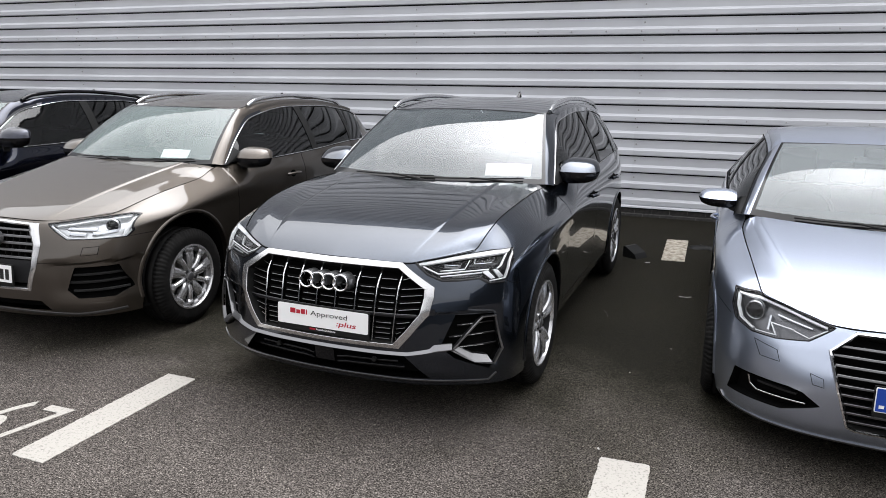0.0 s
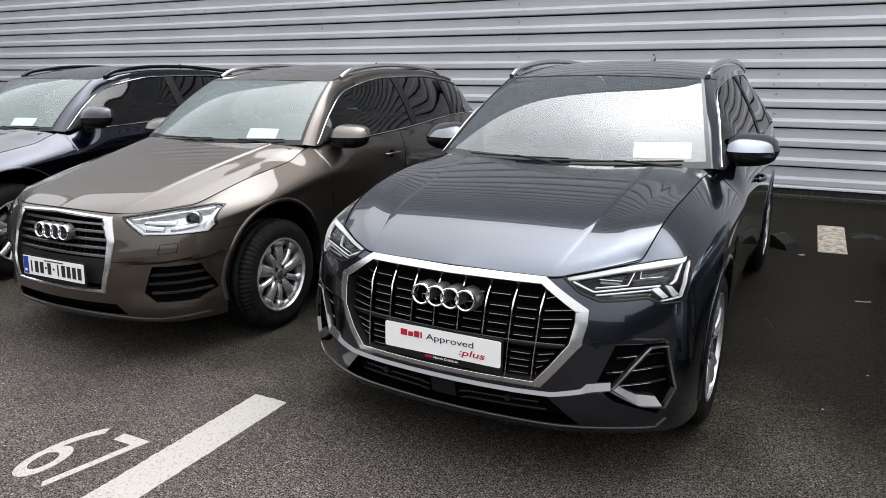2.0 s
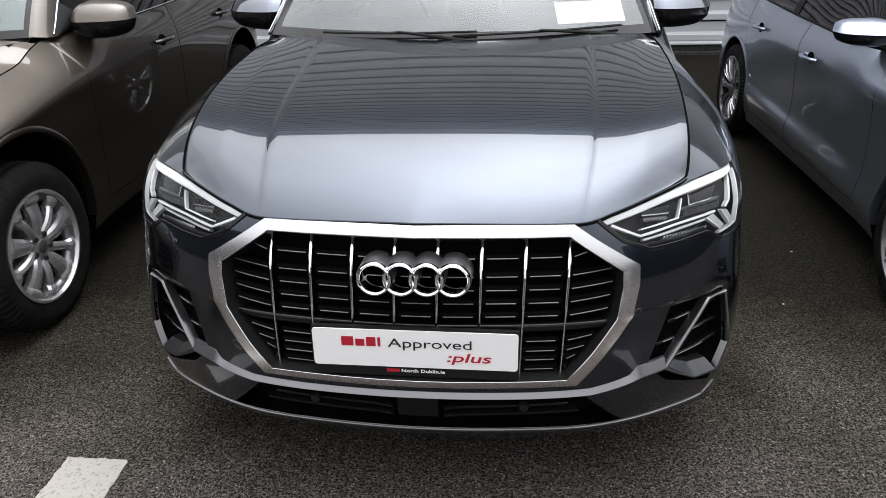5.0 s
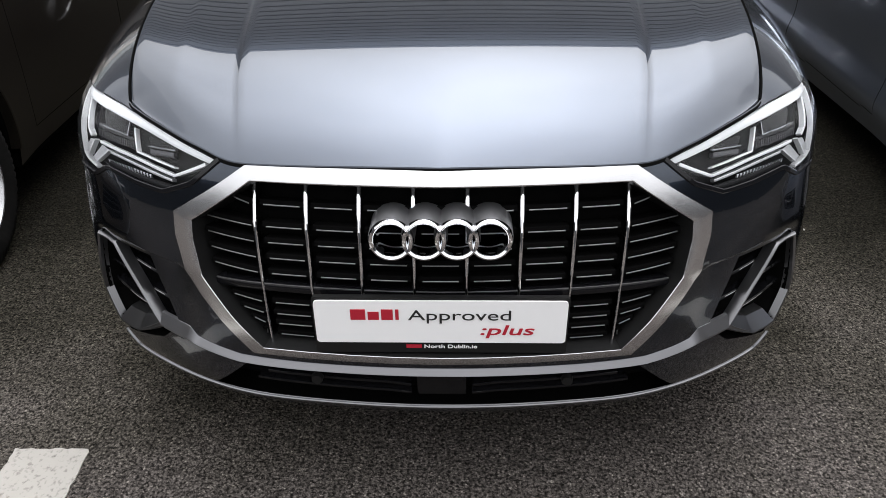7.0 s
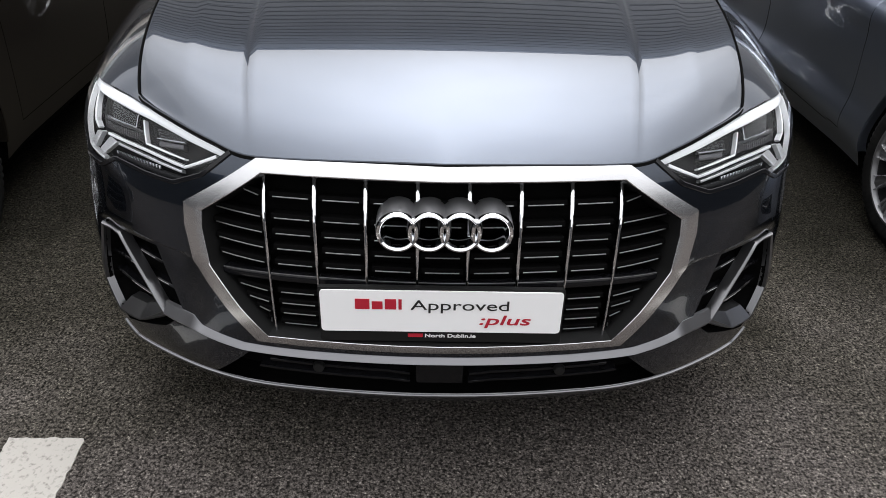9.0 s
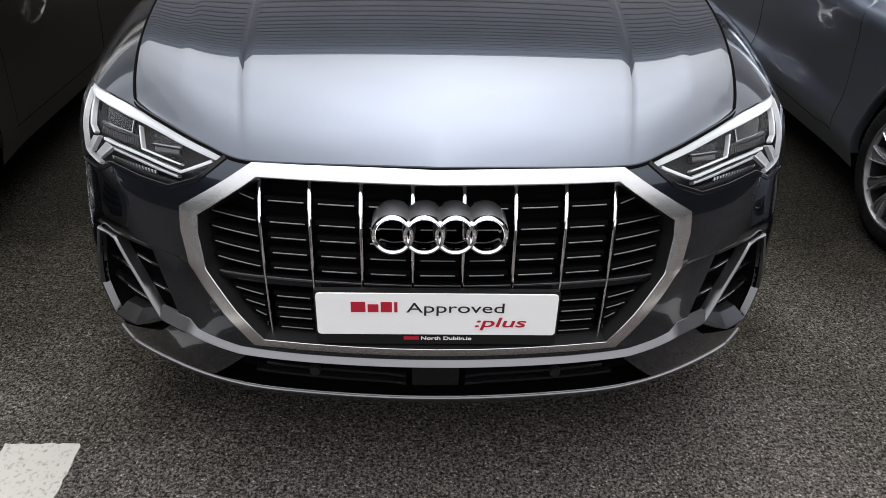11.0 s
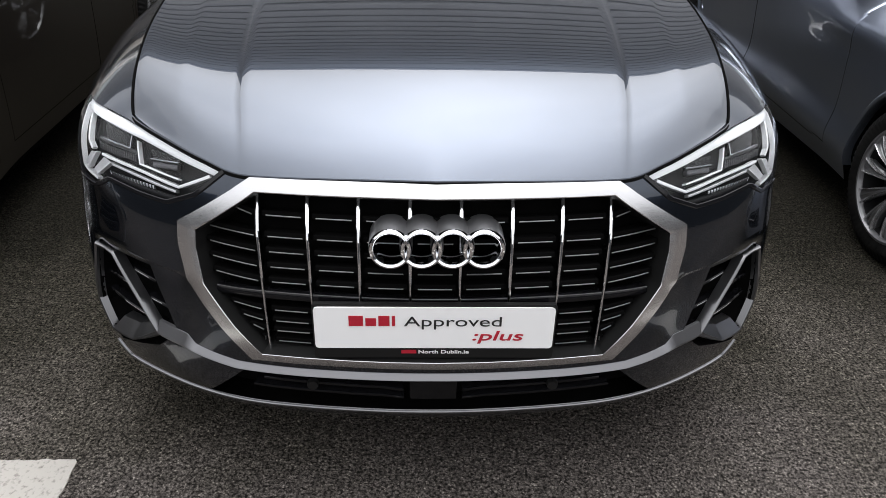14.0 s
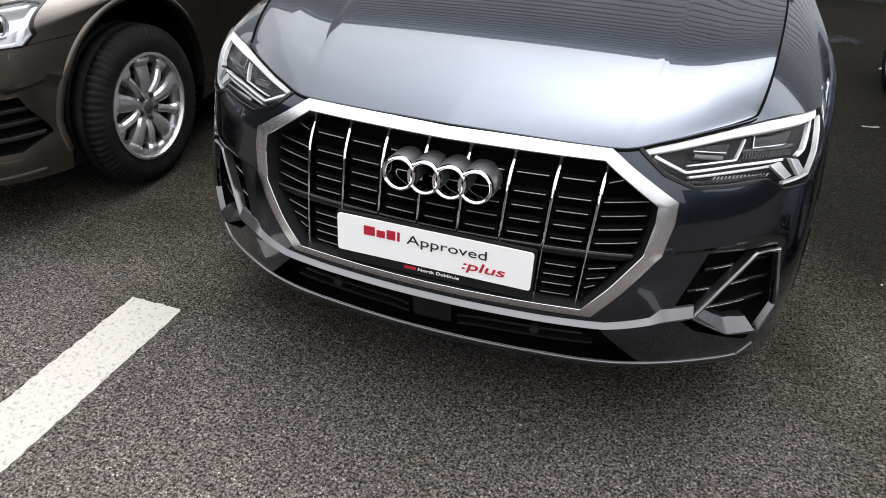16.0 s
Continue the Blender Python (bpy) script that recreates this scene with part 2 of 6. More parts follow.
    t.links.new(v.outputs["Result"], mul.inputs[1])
    hs = t.nodes.new("ShaderNodeHueSaturation")
    t.links.new(r.outputs["Color"], hs.inputs["Color"])
    t.links.new(mul.outputs[0], hs.inputs["Value"])
    # a green moss cast, through the same mask as the painted shade
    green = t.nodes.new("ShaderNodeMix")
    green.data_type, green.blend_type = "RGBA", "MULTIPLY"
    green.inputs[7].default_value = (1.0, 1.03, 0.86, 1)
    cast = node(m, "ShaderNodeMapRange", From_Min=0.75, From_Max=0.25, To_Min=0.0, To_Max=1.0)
    t.links.new(mossy_shade.outputs["Result"], cast.inputs["Value"])
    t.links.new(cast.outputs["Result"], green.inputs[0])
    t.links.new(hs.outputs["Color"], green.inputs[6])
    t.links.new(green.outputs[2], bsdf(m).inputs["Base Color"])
    rr = node(m, "ShaderNodeMapRange", From_Min=0.35, From_Max=0.65, To_Min=0.75, To_Max=0.98)
    t.links.new(big.outputs["Fac"], rr.inputs["Value"])
    t.links.new(rr.outputs["Result"], bsdf(m).inputs["Roughness"])
    inv = t.nodes.new("ShaderNodeMath")
    inv.operation = "SUBTRACT"
    inv.inputs[0].default_value = 1.0
    t.links.new(stones.outputs["Distance"], inv.inputs[1])
    relief(m, inv.outputs[0], 0.9, 0.006)
    n, r = mottled(LINE_PAINT, (0.15, 0.14, 0.125), (0.325, 0.308, 0.28), 85.0, 10.0, 0.26, 0.47)
    relief(LINE_PAINT, n.outputs["Fac"], 0.5, 0.004)
    n, r = mottled(DIRTY_PAINT, (0.13, 0.10, 0.07), (0.46, 0.42, 0.35), 18.0, 10.0, 0.3, 0.6)
    relief(DIRTY_PAINT, n.outputs["Fac"], 0.5, 0.004)
    n, r = mottled(CLADDING, (0.492, 0.502, 0.533), (0.568, 0.580, 0.614), 0.7, 6.0)
    n, r = mottled(BRICK, (0.018, 0.018, 0.019), (0.045, 0.042, 0.04), 20.0, 6.0)
    relief(BRICK, n.outputs["Fac"], 0.4)
    n, r = mottled(RUBBER, (0.005, 0.005, 0.005), (0.012, 0.0115, 0.011), 12.0, 6.0)
    n, r = mottled(INTERIOR, (0.015, 0.015, 0.016), (0.028, 0.028, 0.03), 40.0, 4.0)
    n, r = mottled(SEAT, (0.022, 0.022, 0.024), (0.04, 0.04, 0.043), 60.0, 4.0)
    n, r = mottled(MORTAR, (0.06, 0.058, 0.055), (0.13, 0.125, 0.12), 25.0, 5.0)


finish_materials()


# ---- mesh helpers ----
def part(name, bm, material, parent=None, label="", smooth=None):
    """Link a bmesh as one mesh object, under a thing or a part. smooth: the angle in degrees below which edges are smooth."""
    me = bpy.data.meshes.new(name)
    if smooth is not None:
        for f in bm.faces:
            f.smooth = True
        for e in bm.edges:
            if len(e.link_faces) == 2 and e.calc_face_angle(0) > radians(smooth):
                e.smooth = False
    bm.to_mesh(me)
    bm.free()
    me.materials.append(material)
    ob = new(name, me)
    if parent:
        ob.parent = parent
    if label:
        ob["label"] = label
    return ob


def add(bm, verts, faces):
    vs = [bm.verts.new(v) for v in verts]
    for f in faces:
        try:
            bm.faces.new([vs[i] for i in f])
        except ValueError:
            pass
    return vs


def grid(bm, pts, closed=False, flip=False):
    """Quads over an array of points [i][j]; closed joins the last row to the first."""
    pts = np.asarray(pts)
    nu, nv = pts.shape[:2]
    vs = [[bm.verts.new(pts[i, j]) for j in range(nv)] for i in range(nu)]
    for i in range(nu if closed else nu - 1):
        k = (i + 1) % nu
        for j in range(nv - 1):
            q = (vs[i][j], vs[k][j], vs[k][j + 1], vs[i][j + 1])
            try:
                bm.faces.new(q[::-1] if flip else q)
            except ValueError:
                pass
    return vs


def weld(bm, d=0.0004):
    bmesh.ops.remove_doubles(bm, verts=bm.verts, dist=d)


def box(bm, lo, hi, bevel=0.0, m=None):
    c = [(a + b) / 2 for a, b in zip(lo, hi)]
    s = [abs(b - a) for a, b in zip(lo, hi)]
    r = bmesh.ops.create_cube(bm, size=1, matrix=(m or Matrix()) @ Matrix.Translation(c) @ Matrix.Diagonal((*s, 1)))
    if bevel:
        es = list({e for v in r["verts"] for e in v.link_edges})
        bmesh.ops.bevel(bm, geom=es, offset=bevel, segments=2, affect="EDGES", profile=0.5)


def tube(bm, pts, r, n=10, closed=False):
    """A round bar of radius r (one value or one each) along points."""
    pts = [Vector(p) for p in pts]
    rs = r if hasattr(r, "__len__") else [r] * len(pts)
    rows = []
    for i, p in enumerate(pts):
        a = pts[(i - 1) % len(pts)] if closed or i > 0 else p
        b = pts[(i + 1) % len(pts)] if closed or i < len(pts) - 1 else p
        d = (b - a).normalized()
        u = d.cross(Vector((0, 0, 1)))
        if u.length < 0.05:
            u = d.cross(Vector((0, 1, 0)))
        u.normalize()
        w = d.cross(u)
        rows.append([p + rs[i] * (math.cos(t) * u + math.sin(t) * w) for t in [2 * math.pi * k / n for k in range(n + 1)]])
    grid(bm, rows, closed)
    if not closed:
        for row in (rows[0], rows[-1]):
            add(bm, row[:-1], [range(n)])
    weld(bm, 1e-5)


def revolve(bm, profile, n=48, axis="x"):
    """Turn a profile of (radius, along) about the x axis."""
    rows = []
    for k in range(n):
        t = 2 * math.pi * k / n
        rows.append([(a, r * math.cos(t), r * math.sin(t)) for r, a in profile])
    grid(bm, rows, True)


def pchip(xs, ys, q):
    """Smooth curve through values at knots, with no overshoot."""
    xs, ys, q = np.asarray(xs, float), np.asarray(ys, float), np.asarray(q, float)
    h = np.diff(xs)
    d = np.diff(ys) / h
    m = np.zeros_like(ys)
    m[0], m[-1] = d[0], d[-1]
    for i in range(1, len(xs) - 1):
        if d[i - 1] * d[i] > 0:
            w1, w2 = 2 * h[i] + h[i - 1], h[i] + 2 * h[i - 1]
            m[i] = (w1 + w2) / (w1 / d[i - 1] + w2 / d[i])
    i = np.clip(np.searchsorted(xs, q, side="right") - 1, 0, len(h) - 1)
    t = (q - xs[i]) / h[i]
    return (1 + 2 * t) * (1 - t) ** 2 * ys[i] + t * (1 - t) ** 2 * h[i] * m[i] + t * t * (3 - 2 * t) * ys[i + 1] + t * t * (t - 1) * h[i] * m[i + 1]


def catmull(P, q):
    """Smooth curve through points, one unit of q apart."""
    P = np.asarray(P, float)
    E = np.vstack([2 * P[0] - P[1], P, 2 * P[-1] - P[-2]])
    q = np.asarray(q, float)
    i = np.clip(np.floor(q).astype(int), 0, len(P) - 2)
    t = (q - i)[:, None]
    a, b, c, d = E[i], E[i + 1], E[i + 2], E[i + 3]
    return 0.5 * (2 * b + (c - a) * t + (2 * a - 5 * b + 4 * c - d) * t ** 2 + (3 * b - a - 3 * c + d) * t ** 3)


def smoothed(P, rounds):
    """Rounds off an array along its first axis, ends held."""
    P = np.array(P)
    for _ in range(rounds):
        P[1:-1] = 0.25 * P[:-2] + 0.5 * P[1:-1] + 0.25 * P[2:]
    return P


def resample(poly, n, closed=False):
    """n points evenly along a polyline, corners kept near."""
    P = np.asarray(list(poly) + ([poly[0]] if closed else []), float)
    s = np.concatenate([[0], np.cumsum(np.linalg.norm(np.diff(P, axis=0), axis=1))])
    q = np.linspace(0, s[-1], n, endpoint=not closed)
    return np.stack([np.interp(q, s, P[:, k]) for k in range(P.shape[1])], 1)


def letters(name, text, size, material, m, parent, depth=0.0006, shear=0.0, align="LEFT", bold=0.0, stretch=1.0, width=0.0):
    cu = bpy.data.curves.new(name, "FONT")
    cu.body, cu.size, cu.extrude, cu.shear, cu.align_x, cu.offset = text, size, depth, shear, align, bold
    tmp = bpy.data.objects.new(name, cu)
    scene.collection.objects.link(tmp)
    me = bpy.data.meshes.new_from_object(tmp.evaluated_get(bpy.context.evaluated_depsgraph_get()))
    bpy.data.objects.remove(tmp)
    bpy.data.curves.remove(cu)
    if width:
        xs = [v.co.x for v in me.vertices]
        me.transform(Matrix.Translation((-min(xs), 0, 0)))
        stretch = width / (max(xs) - min(xs))
    me.transform(m @ Matrix.Diagonal((stretch, 1, 1, 1)))
    me.materials.clear()
    me.materials.append(material)
    ob = new(name, me)
    ob.parent = parent
    return ob


# ---- ground, road paint, wall ----
def ground():
    bm = bmesh.new()
    xs = [-600, -60, -12, 12, 60, 600]
    ys = [-600, -60, -12, 12, 60, 600]
    grid(bm, [[(x, y, 0) for y in ys] for x in xs])
    tagged(part("ground", bm, ASPHALT), "damp grey asphalt of a car park with painted shade in the bays", "ground", kind="structure")


def road_mark(name, corners, label, seed, material=LINE_PAINT):
    """A thick painted bar with slightly ragged edges."""
    rng = random.Random(seed)
    P = resample(corners, 160, True)
    ring = [(x + rng.uniform(-0.003, 0.003), y + rng.uniform(-0.003, 0.003)) for x, y in P]
    bm = bmesh.new()
    n = len(ring)
    add(bm, [(x, y, 0.004) for x, y in ring] + [(x, y, -0.002) for x, y in ring], [range(n)] + [(i, n + i, n + (i + 1) % n, (i + 1) % n) for i in range(n)])
    bmesh.ops.recalc_face_normals(bm, faces=bm.faces)
    return tagged(part(name, bm, material), label, "road marking", "bay lines", "structure")


def road_paint():
    road_mark("bay_line", [(-1.148, 0.126), (-0.945, 0.129), (-0.938, -0.894), (-1.141, -0.894)], "worn white painted bay line on asphalt", 1)
    road_mark("bay_line", [(1.396, 0.166), (1.622, 0.178), (1.645, -0.86), (1.42, -0.87)], "worn white painted bay line on asphalt", 2)
    road_mark("bay_line", [(1.269, 5.381), (1.496, 5.394), (1.518, 4.333), (1.296, 4.315)], "dirty white painted bay line near the wall", 3, DIRTY_PAINT)
    num = tagged(new("bay_number", None), "white painted bay number on asphalt", "road marking", kind="structure")
    num.location = (-1.607, -0.885, 0.0)
    num.rotation_euler = (0, 0, radians(1.5))
    letters("digit", "6", 0.635, LINE_PAINT, Matrix.Translation((0, 0, 0.002)), num, 0.002, width=0.158)
    letters("digit", "7", 0.635, LINE_PAINT, Matrix.Translation((0.205, 0, 0.002)), num, 0.002, width=0.165)


WALL = pose(1.4, 6.8, 0, 0, 0, 1.7)
WALL_TOP = 8.0


def cladding_profile(z0, z1):
    """Depth and height along the ribbed sheet: pans with trapezoid ribs standing proud."""
    out = [(0.0, z0)]
    k = 0
    while True:
        z = 0.15 + 0.22 * k
        if z + 0.2 > z1:
            break
        for y, dz in ((0.0, -0.018), (0.030, -0.017), (0.030, -0.002), (-0.020, 0.001), (-0.027, 0.008), (-0.028, 0.018), (-0.028, 0.066), (-0.025, 0.071), (-0.020, 0.072), (-0.017, 0.076), (-0.005, 0.094), (0.0, 0.098)):
            if z + dz > z0:
                out.append((y, z + dz))
        k += 1
    out.append((0.0, z1))
    return out


def wall():
    base = tagged(new("wall_north", None), "ribbed grey steel clad building wall on a brick plinth", "wall", kind="structure")
    base.matrix_world = WALL
    bm = bmesh.new()
    box(bm, (-24, 0.06, -0.1), (19, 0.3, WALL_TOP))
    part("wall_core", bm, MORTAR, base)
    prof = cladding_profile(0.135, WALL_TOP)
    rng = random.Random(4)
    edges = [-0.75 + 3.14 * k for k in range(-7, 6)]
    shared = None
    for k, s in enumerate(edges):
        if shared is None:
            bm = bmesh.new()
            rows = [[(x, y + (0.0025 if x > 3.0 else 0.0), z) for y, z in prof] for x in (0, 1.05, 2.1, 3.1, 3.165)]
            grid(bm, rows, flip=True)
            ob = part("cladding_sheet", bm, CLADDING, base)
            shared = ob.data
        else:
            ob = new("cladding_sheet", shared)
            ob.parent = base
        ob.location = (s, -0.004 * (k % 2), 0)
    # dark strips added in the open slots under the ribs, for their shade
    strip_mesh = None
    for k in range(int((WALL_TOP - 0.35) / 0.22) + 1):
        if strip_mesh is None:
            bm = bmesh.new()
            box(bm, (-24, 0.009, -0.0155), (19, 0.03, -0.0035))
            ob = part("shadow_strip", bm, DARK, base)
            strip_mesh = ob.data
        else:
            ob = new("shadow_strip", strip_mesh)
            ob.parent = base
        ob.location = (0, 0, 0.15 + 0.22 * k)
    # drip flashing under the sheets and coping over them
    bm = bmesh.new()
    grid(bm, [[(x, y, z) for y, z in ((0.0, 0.16), (-0.006, 0.158), (-0.052, 0.135), (-0.055, 0.118), (-0.04, 0.116), (0.0, 0.13))] for x in np.linspace(-24, 19, 20)], flip=True)
    part("flashing", bm, CLADDING, base)
    bm = bmesh.new()
    box(bm, (-24, -0.08, WALL_TOP), (19, 0.34, WALL_TOP + 0.12), 0.01)
    part("coping", bm, CLADDING, base)
    # fixing screws
    bm = bmesh.new()

    def screw(s, z, y):
        bmesh.ops.create_cone(bm, cap_ends=True, segments=8, radius1=0.011, radius2=0.007, depth=0.012, matrix=Matrix.Translation((s, y - 0.006, z)) @ Euler((radians(90), 0, 0)).to_matrix().to_4x4())
    for row in range(6):
        z = 1.29 + 1.06 * row - 0.02
        for k in range(90):
            screw(-0.75 + 0.4486 * (k - 50), round((z - 0.19) / 0.22) * 0.22 + 0.19, -0.028)
    for e in edges:
        for k in range(30):
            screw(e + 0.03, 0.15 + 0.22 * k + 0.15, -0.004)
    part("screws", bm, SCREW, base)["kind"] = "stuff"
    # plinth bricks, two courses
    mesh = None
    for course, (z, y, shift) in enumerate(((0.044, -0.018, 0.0), (-0.032, -0.05, 0.11))):
        for k in range(-44, 46):
            if mesh is None:
                bm = bmesh.new()
                box(bm, (0.005, 0, 0), (0.22, 0.06, 0.066), 0.004)
                ob = part("brick", bm, BRICK, base)
                mesh = ob.data
            else:
                ob = new("brick", mesh)
                ob.parent = base
            ob.location = (k * 0.225 + shift, y + rng.uniform(-0.002, 0.002), z)
    bm = bmesh.new()
    box(bm, (-24, -0.012, -0.05), (19, 0.02, 0.118))
    box(bm, (-24, -0.044, -0.05), (19, 0.02, 0.036))
    part("mortar_bed", bm, MORTAR, base)


def far_walls():
    """Unseen walls added behind the camera and at both ends to darken reflections."""
    for k, (lo, hi) in enumerate((((-18, -15.3, 0), (18, -15, 3.6)), ((-18.3, -15, 0), (-18, 8, 6.0)), ((18, -15, 0), (18.3, 8, 6.0)))):
        bm = bmesh.new()
        box(bm, lo, hi)
        tagged(part("wall_%s" % ("south", "west", "east")[k], bm, UNSEEN_WALL), "unseen plain dark wall added to darken reflections", "wall", kind="structure")


# ---- cars ----
class Body:
    """Outer skin of a car, nose at y = 0 and facing -y, from a plan outline and six girth lines given at the outline's knots."""

    def __init__(self, plan, heights, insets, recess=None, top=None, front=46, side=34):
        nk = len(plan)
        u = np.concatenate([np.linspace(i, i + 1, (front if i < 4 else side), endpoint=False) for i in range(nk - 1)] + [[nk - 1]])
        def even(vals, odd=False):
            """Through the knots and evenly across the car's middle at both ends."""
            sign = -1 if odd else 1
            v = [sign * vals[1]] + list(vals) + [sign * vals[-2]]
            dense_u = np.concatenate([2 * u[0] - u[40:0:-1], u, 2 * u[-1] - u[-2:-42:-1]])
            full = pchip(range(-1, nk + 1), v, np.clip(dense_u, -1, nk))
            return smoothed(full[:, None], 60)[40:-40, 0]
        P = np.stack([even([p[0] for p in plan], True), even([p[1] for p in plan])], 1)
        P[:, 0] = np.maximum(P[:, 0], 0)
        T = np.gradient(P, axis=0)
        T /= np.linalg.norm(T, axis=1)[:, None]
        N = np.stack([-T[:, 1], T[:, 0]], 1)
        N[0], N[-1] = (0, 1), (0, -1)
        self.u, curves = u, []
        for zs, ins in zip(heights, insets):
            z, d = even(zs), even(ins)
            c = np.stack([P[:, 0] + N[:, 0] * d, P[:, 1] + N[:, 1] * d, z], 1)
            c[0, 0] = c[-1, 0] = 0
            curves.append(c)
        if top:
            # the upper edge given outright as far as the windscreen's foot: (knot, x, y, z)
            K = np.asarray(top, float)
            line = smoothed(np.stack([pchip(K[:, 0], K[:, j], np.clip(u, 0, K[-1, 0])) for j in (1, 2, 3)], 1), 10)
            w = np.clip((K[-1, 0] - u) / 0.7, 0, 1)[:, None]
            w = w * w * (3 - 2 * w)
            curves[-1] = line * w + curves[-1] * (1 - w)
        C = np.stack(curves, 1)
        v = np.linspace(0, len(curves) - 1, 11 * (len(curves) - 1) + 1)
        S = np.stack([catmull(C[i], v) for i in range(len(u))])
        if recess:
            # a pressed hollow in the bumper corners under a sharp crease
            x0, x1, x2, x3, z0, z1, deep = recess
            step = lambda a, b, q: np.clip((q - a) / (b - a), 0, 1) ** 2 * (3 - 2 * np.clip((q - a) / (b - a), 0, 1))
            X, Z = S[..., 0], S[..., 2]
            w = step(x0, x1, X) * (1 - step(x2, x3, X)) * (1 - step(z1 - 0.012, z1 + 0.004, Z)) * step(z0 - 0.05, z0 + 0.08, Z) * (S[..., 1] < 0.75)
            S[..., 0] += N[:, None, 0] * deep * w
            S[..., 1] += N[:, None, 1] * deep * w
        self.S, self.v = S, v
        bm = bmesh.new()
        self.fill(bm, S)
        from_bm = bm.copy()
        self.tree = BVHTree.FromBMesh(from_bm)
        from_bm.free()
        bm.free()

    def fill(self, bm, S):
        grid(bm, S)
        grid(bm, S * np.array([-1, 1, 1]), flip=True)
        weld(bm)
        bmesh.ops.recalc_face_normals(bm, faces=bm.faces)

    def front(self, x, z, off=0.0):
        """The skin's point straight behind (x, z), off metres out along its normal."""
        loc, nor, _, _ = self.tree.ray_cast(Vector((x, -3, z)), Vector((0, 1, 0)))
        if loc is None or loc.y > 1.6:
            loc, nor, _, _ = self.tree.find_nearest(Vector((x, 0.3, z)))
        if nor.y > 0:
            nor = -nor
        return loc + nor * off

    def flank(self, y, z, side=1, off=0.0):
        loc, nor, _, _ = self.tree.ray_cast(Vector((side * 3, y, z)), Vector((-side, 0, 0)))
        if loc is None:
            loc, nor, _, _ = self.tree.find_nearest(Vector((side * 0.9, y, z)))
        if nor.x * side < 0:
            nor = -nor
        return loc + nor * off

    def at(self, y, side_v=-1):
        """Point of the top edge at a given y, behind the nose."""
        c = self.S[:, side_v]
        k = np.argmax(c[:, 0] > 0.5 * c[:, 0].max())
        i = k + np.argmin(abs(c[k:len(c) - 40, 1] - y))
        return Vector(c[i])


def cut(bm, poly, axis="y", lo=-1.0, hi=1.0, sign=0):
    """Opens a convex outline through the skin. axis y: the outline is (x, z), seen from the front; axis x: (y, z), from the side."""
    a, b, c = (0, 2, 1) if axis == "y" else (1, 2, 0)
    P = np.asarray(poly)
    mn, mx = P.min(0) - 0.08, P.max(0) + 0.08
    area = sum(P[i][0] * P[(i + 1) % len(P)][1] - P[(i + 1) % len(P)][0] * P[i][1] for i in range(len(P)))
    if area < 0:
        P = P[::-1]

    def near(f):
        p = f.calc_center_median()
        return mn[0] < p[a] < mx[0] and mn[1] < p[b] < mx[1] and lo < p[c] < hi
    for i in range(len(P)):
        p, q = P[i], P[(i + 1) % len(P)]
        e = q - p
        n, co = [0, 0, 0], [0, 0, 0]
        n[a], n[b], co[a], co[b] = e[1], -e[0], p[0], p[1]
        fs = [f for f in bm.faces if near(f)]
        geom = fs + list({x for f in fs for x in f.edges}) + list({x for f in fs for x in f.verts})
        bmesh.ops.bisect_plane(bm, geom=geom, dist=1e-5, plane_co=co, plane_no=n)
    dead = []
    for f in bm.faces:
        if near(f):
            m = f.calc_center_median()
            w = (m[a], m[b])
            if all((P[(i + 1) % len(P)][0] - P[i][0]) * (w[1] - P[i][1]) - (P[(i + 1) % len(P)][1] - P[i][1]) * (w[0] - P[i][0]) > 0 for i in range(len(P))):
                dead.append(f)
    bmesh.ops.delete(bm, geom=dead, context="FACES")


def mirrored(poly):
    return [(-x, z) for x, z in reversed(poly)]


def band(bm, body, A, B, n, m, off, depth=0.0, closed=False):
    """A strip on the skin between two outlines seen from the front, standing off metres out, with its own thickness."""
    A, B = resample(A, n, closed), resample(B, n, closed)
    rows = [[body.front(*(A[i] * (1 - t) + B[i] * t), off) for t in np.linspace(0, 1, m)] for i in range(n)]
    if depth:
        back = [[body.front(*(A[i] * (1 - t) + B[i] * t), off - depth) for t in (1, 0)] for i in range(n)]
        rows = [r + b + [r[0]] for r, b in zip(rows, back)]
        if not closed:
            for r in (rows[0], rows[-1]):
                add(bm, r[:-1], [range(len(r) - 1)])
    grid(bm, rows, closed)
    weld(bm, 2e-5)
    bmesh.ops.recalc_face_normals(bm, faces=bm.faces)


def dense(poly, k, closed=True):
    """Each side of an outline split into k pieces."""
    P = np.asarray(poly, float)
    n = len(P)
    out = []
    for i in range(n if closed else n - 1):
        q = P[(i + 1) % n]
        out += [P[i] + (q - P[i]) * j / k for j in range(k)]
    if not closed:
        out.append(P[-1])
    return np.asarray(out)


def ring(bm, body, A, B, profile, k=8, closed=True):
    """A moulding between two outlines with matching corners; profile: (share from A to B, metres out from the skin)."""
    A, B = dense(A, k, closed), dense(B, k, closed)
    rows = [[body.front(*(a + (b - a) * t), o) for t, o in profile] for a, b in zip(A, B)]
    grid(bm, rows, closed)
    bmesh.ops.recalc_face_normals(bm, faces=bm.faces)


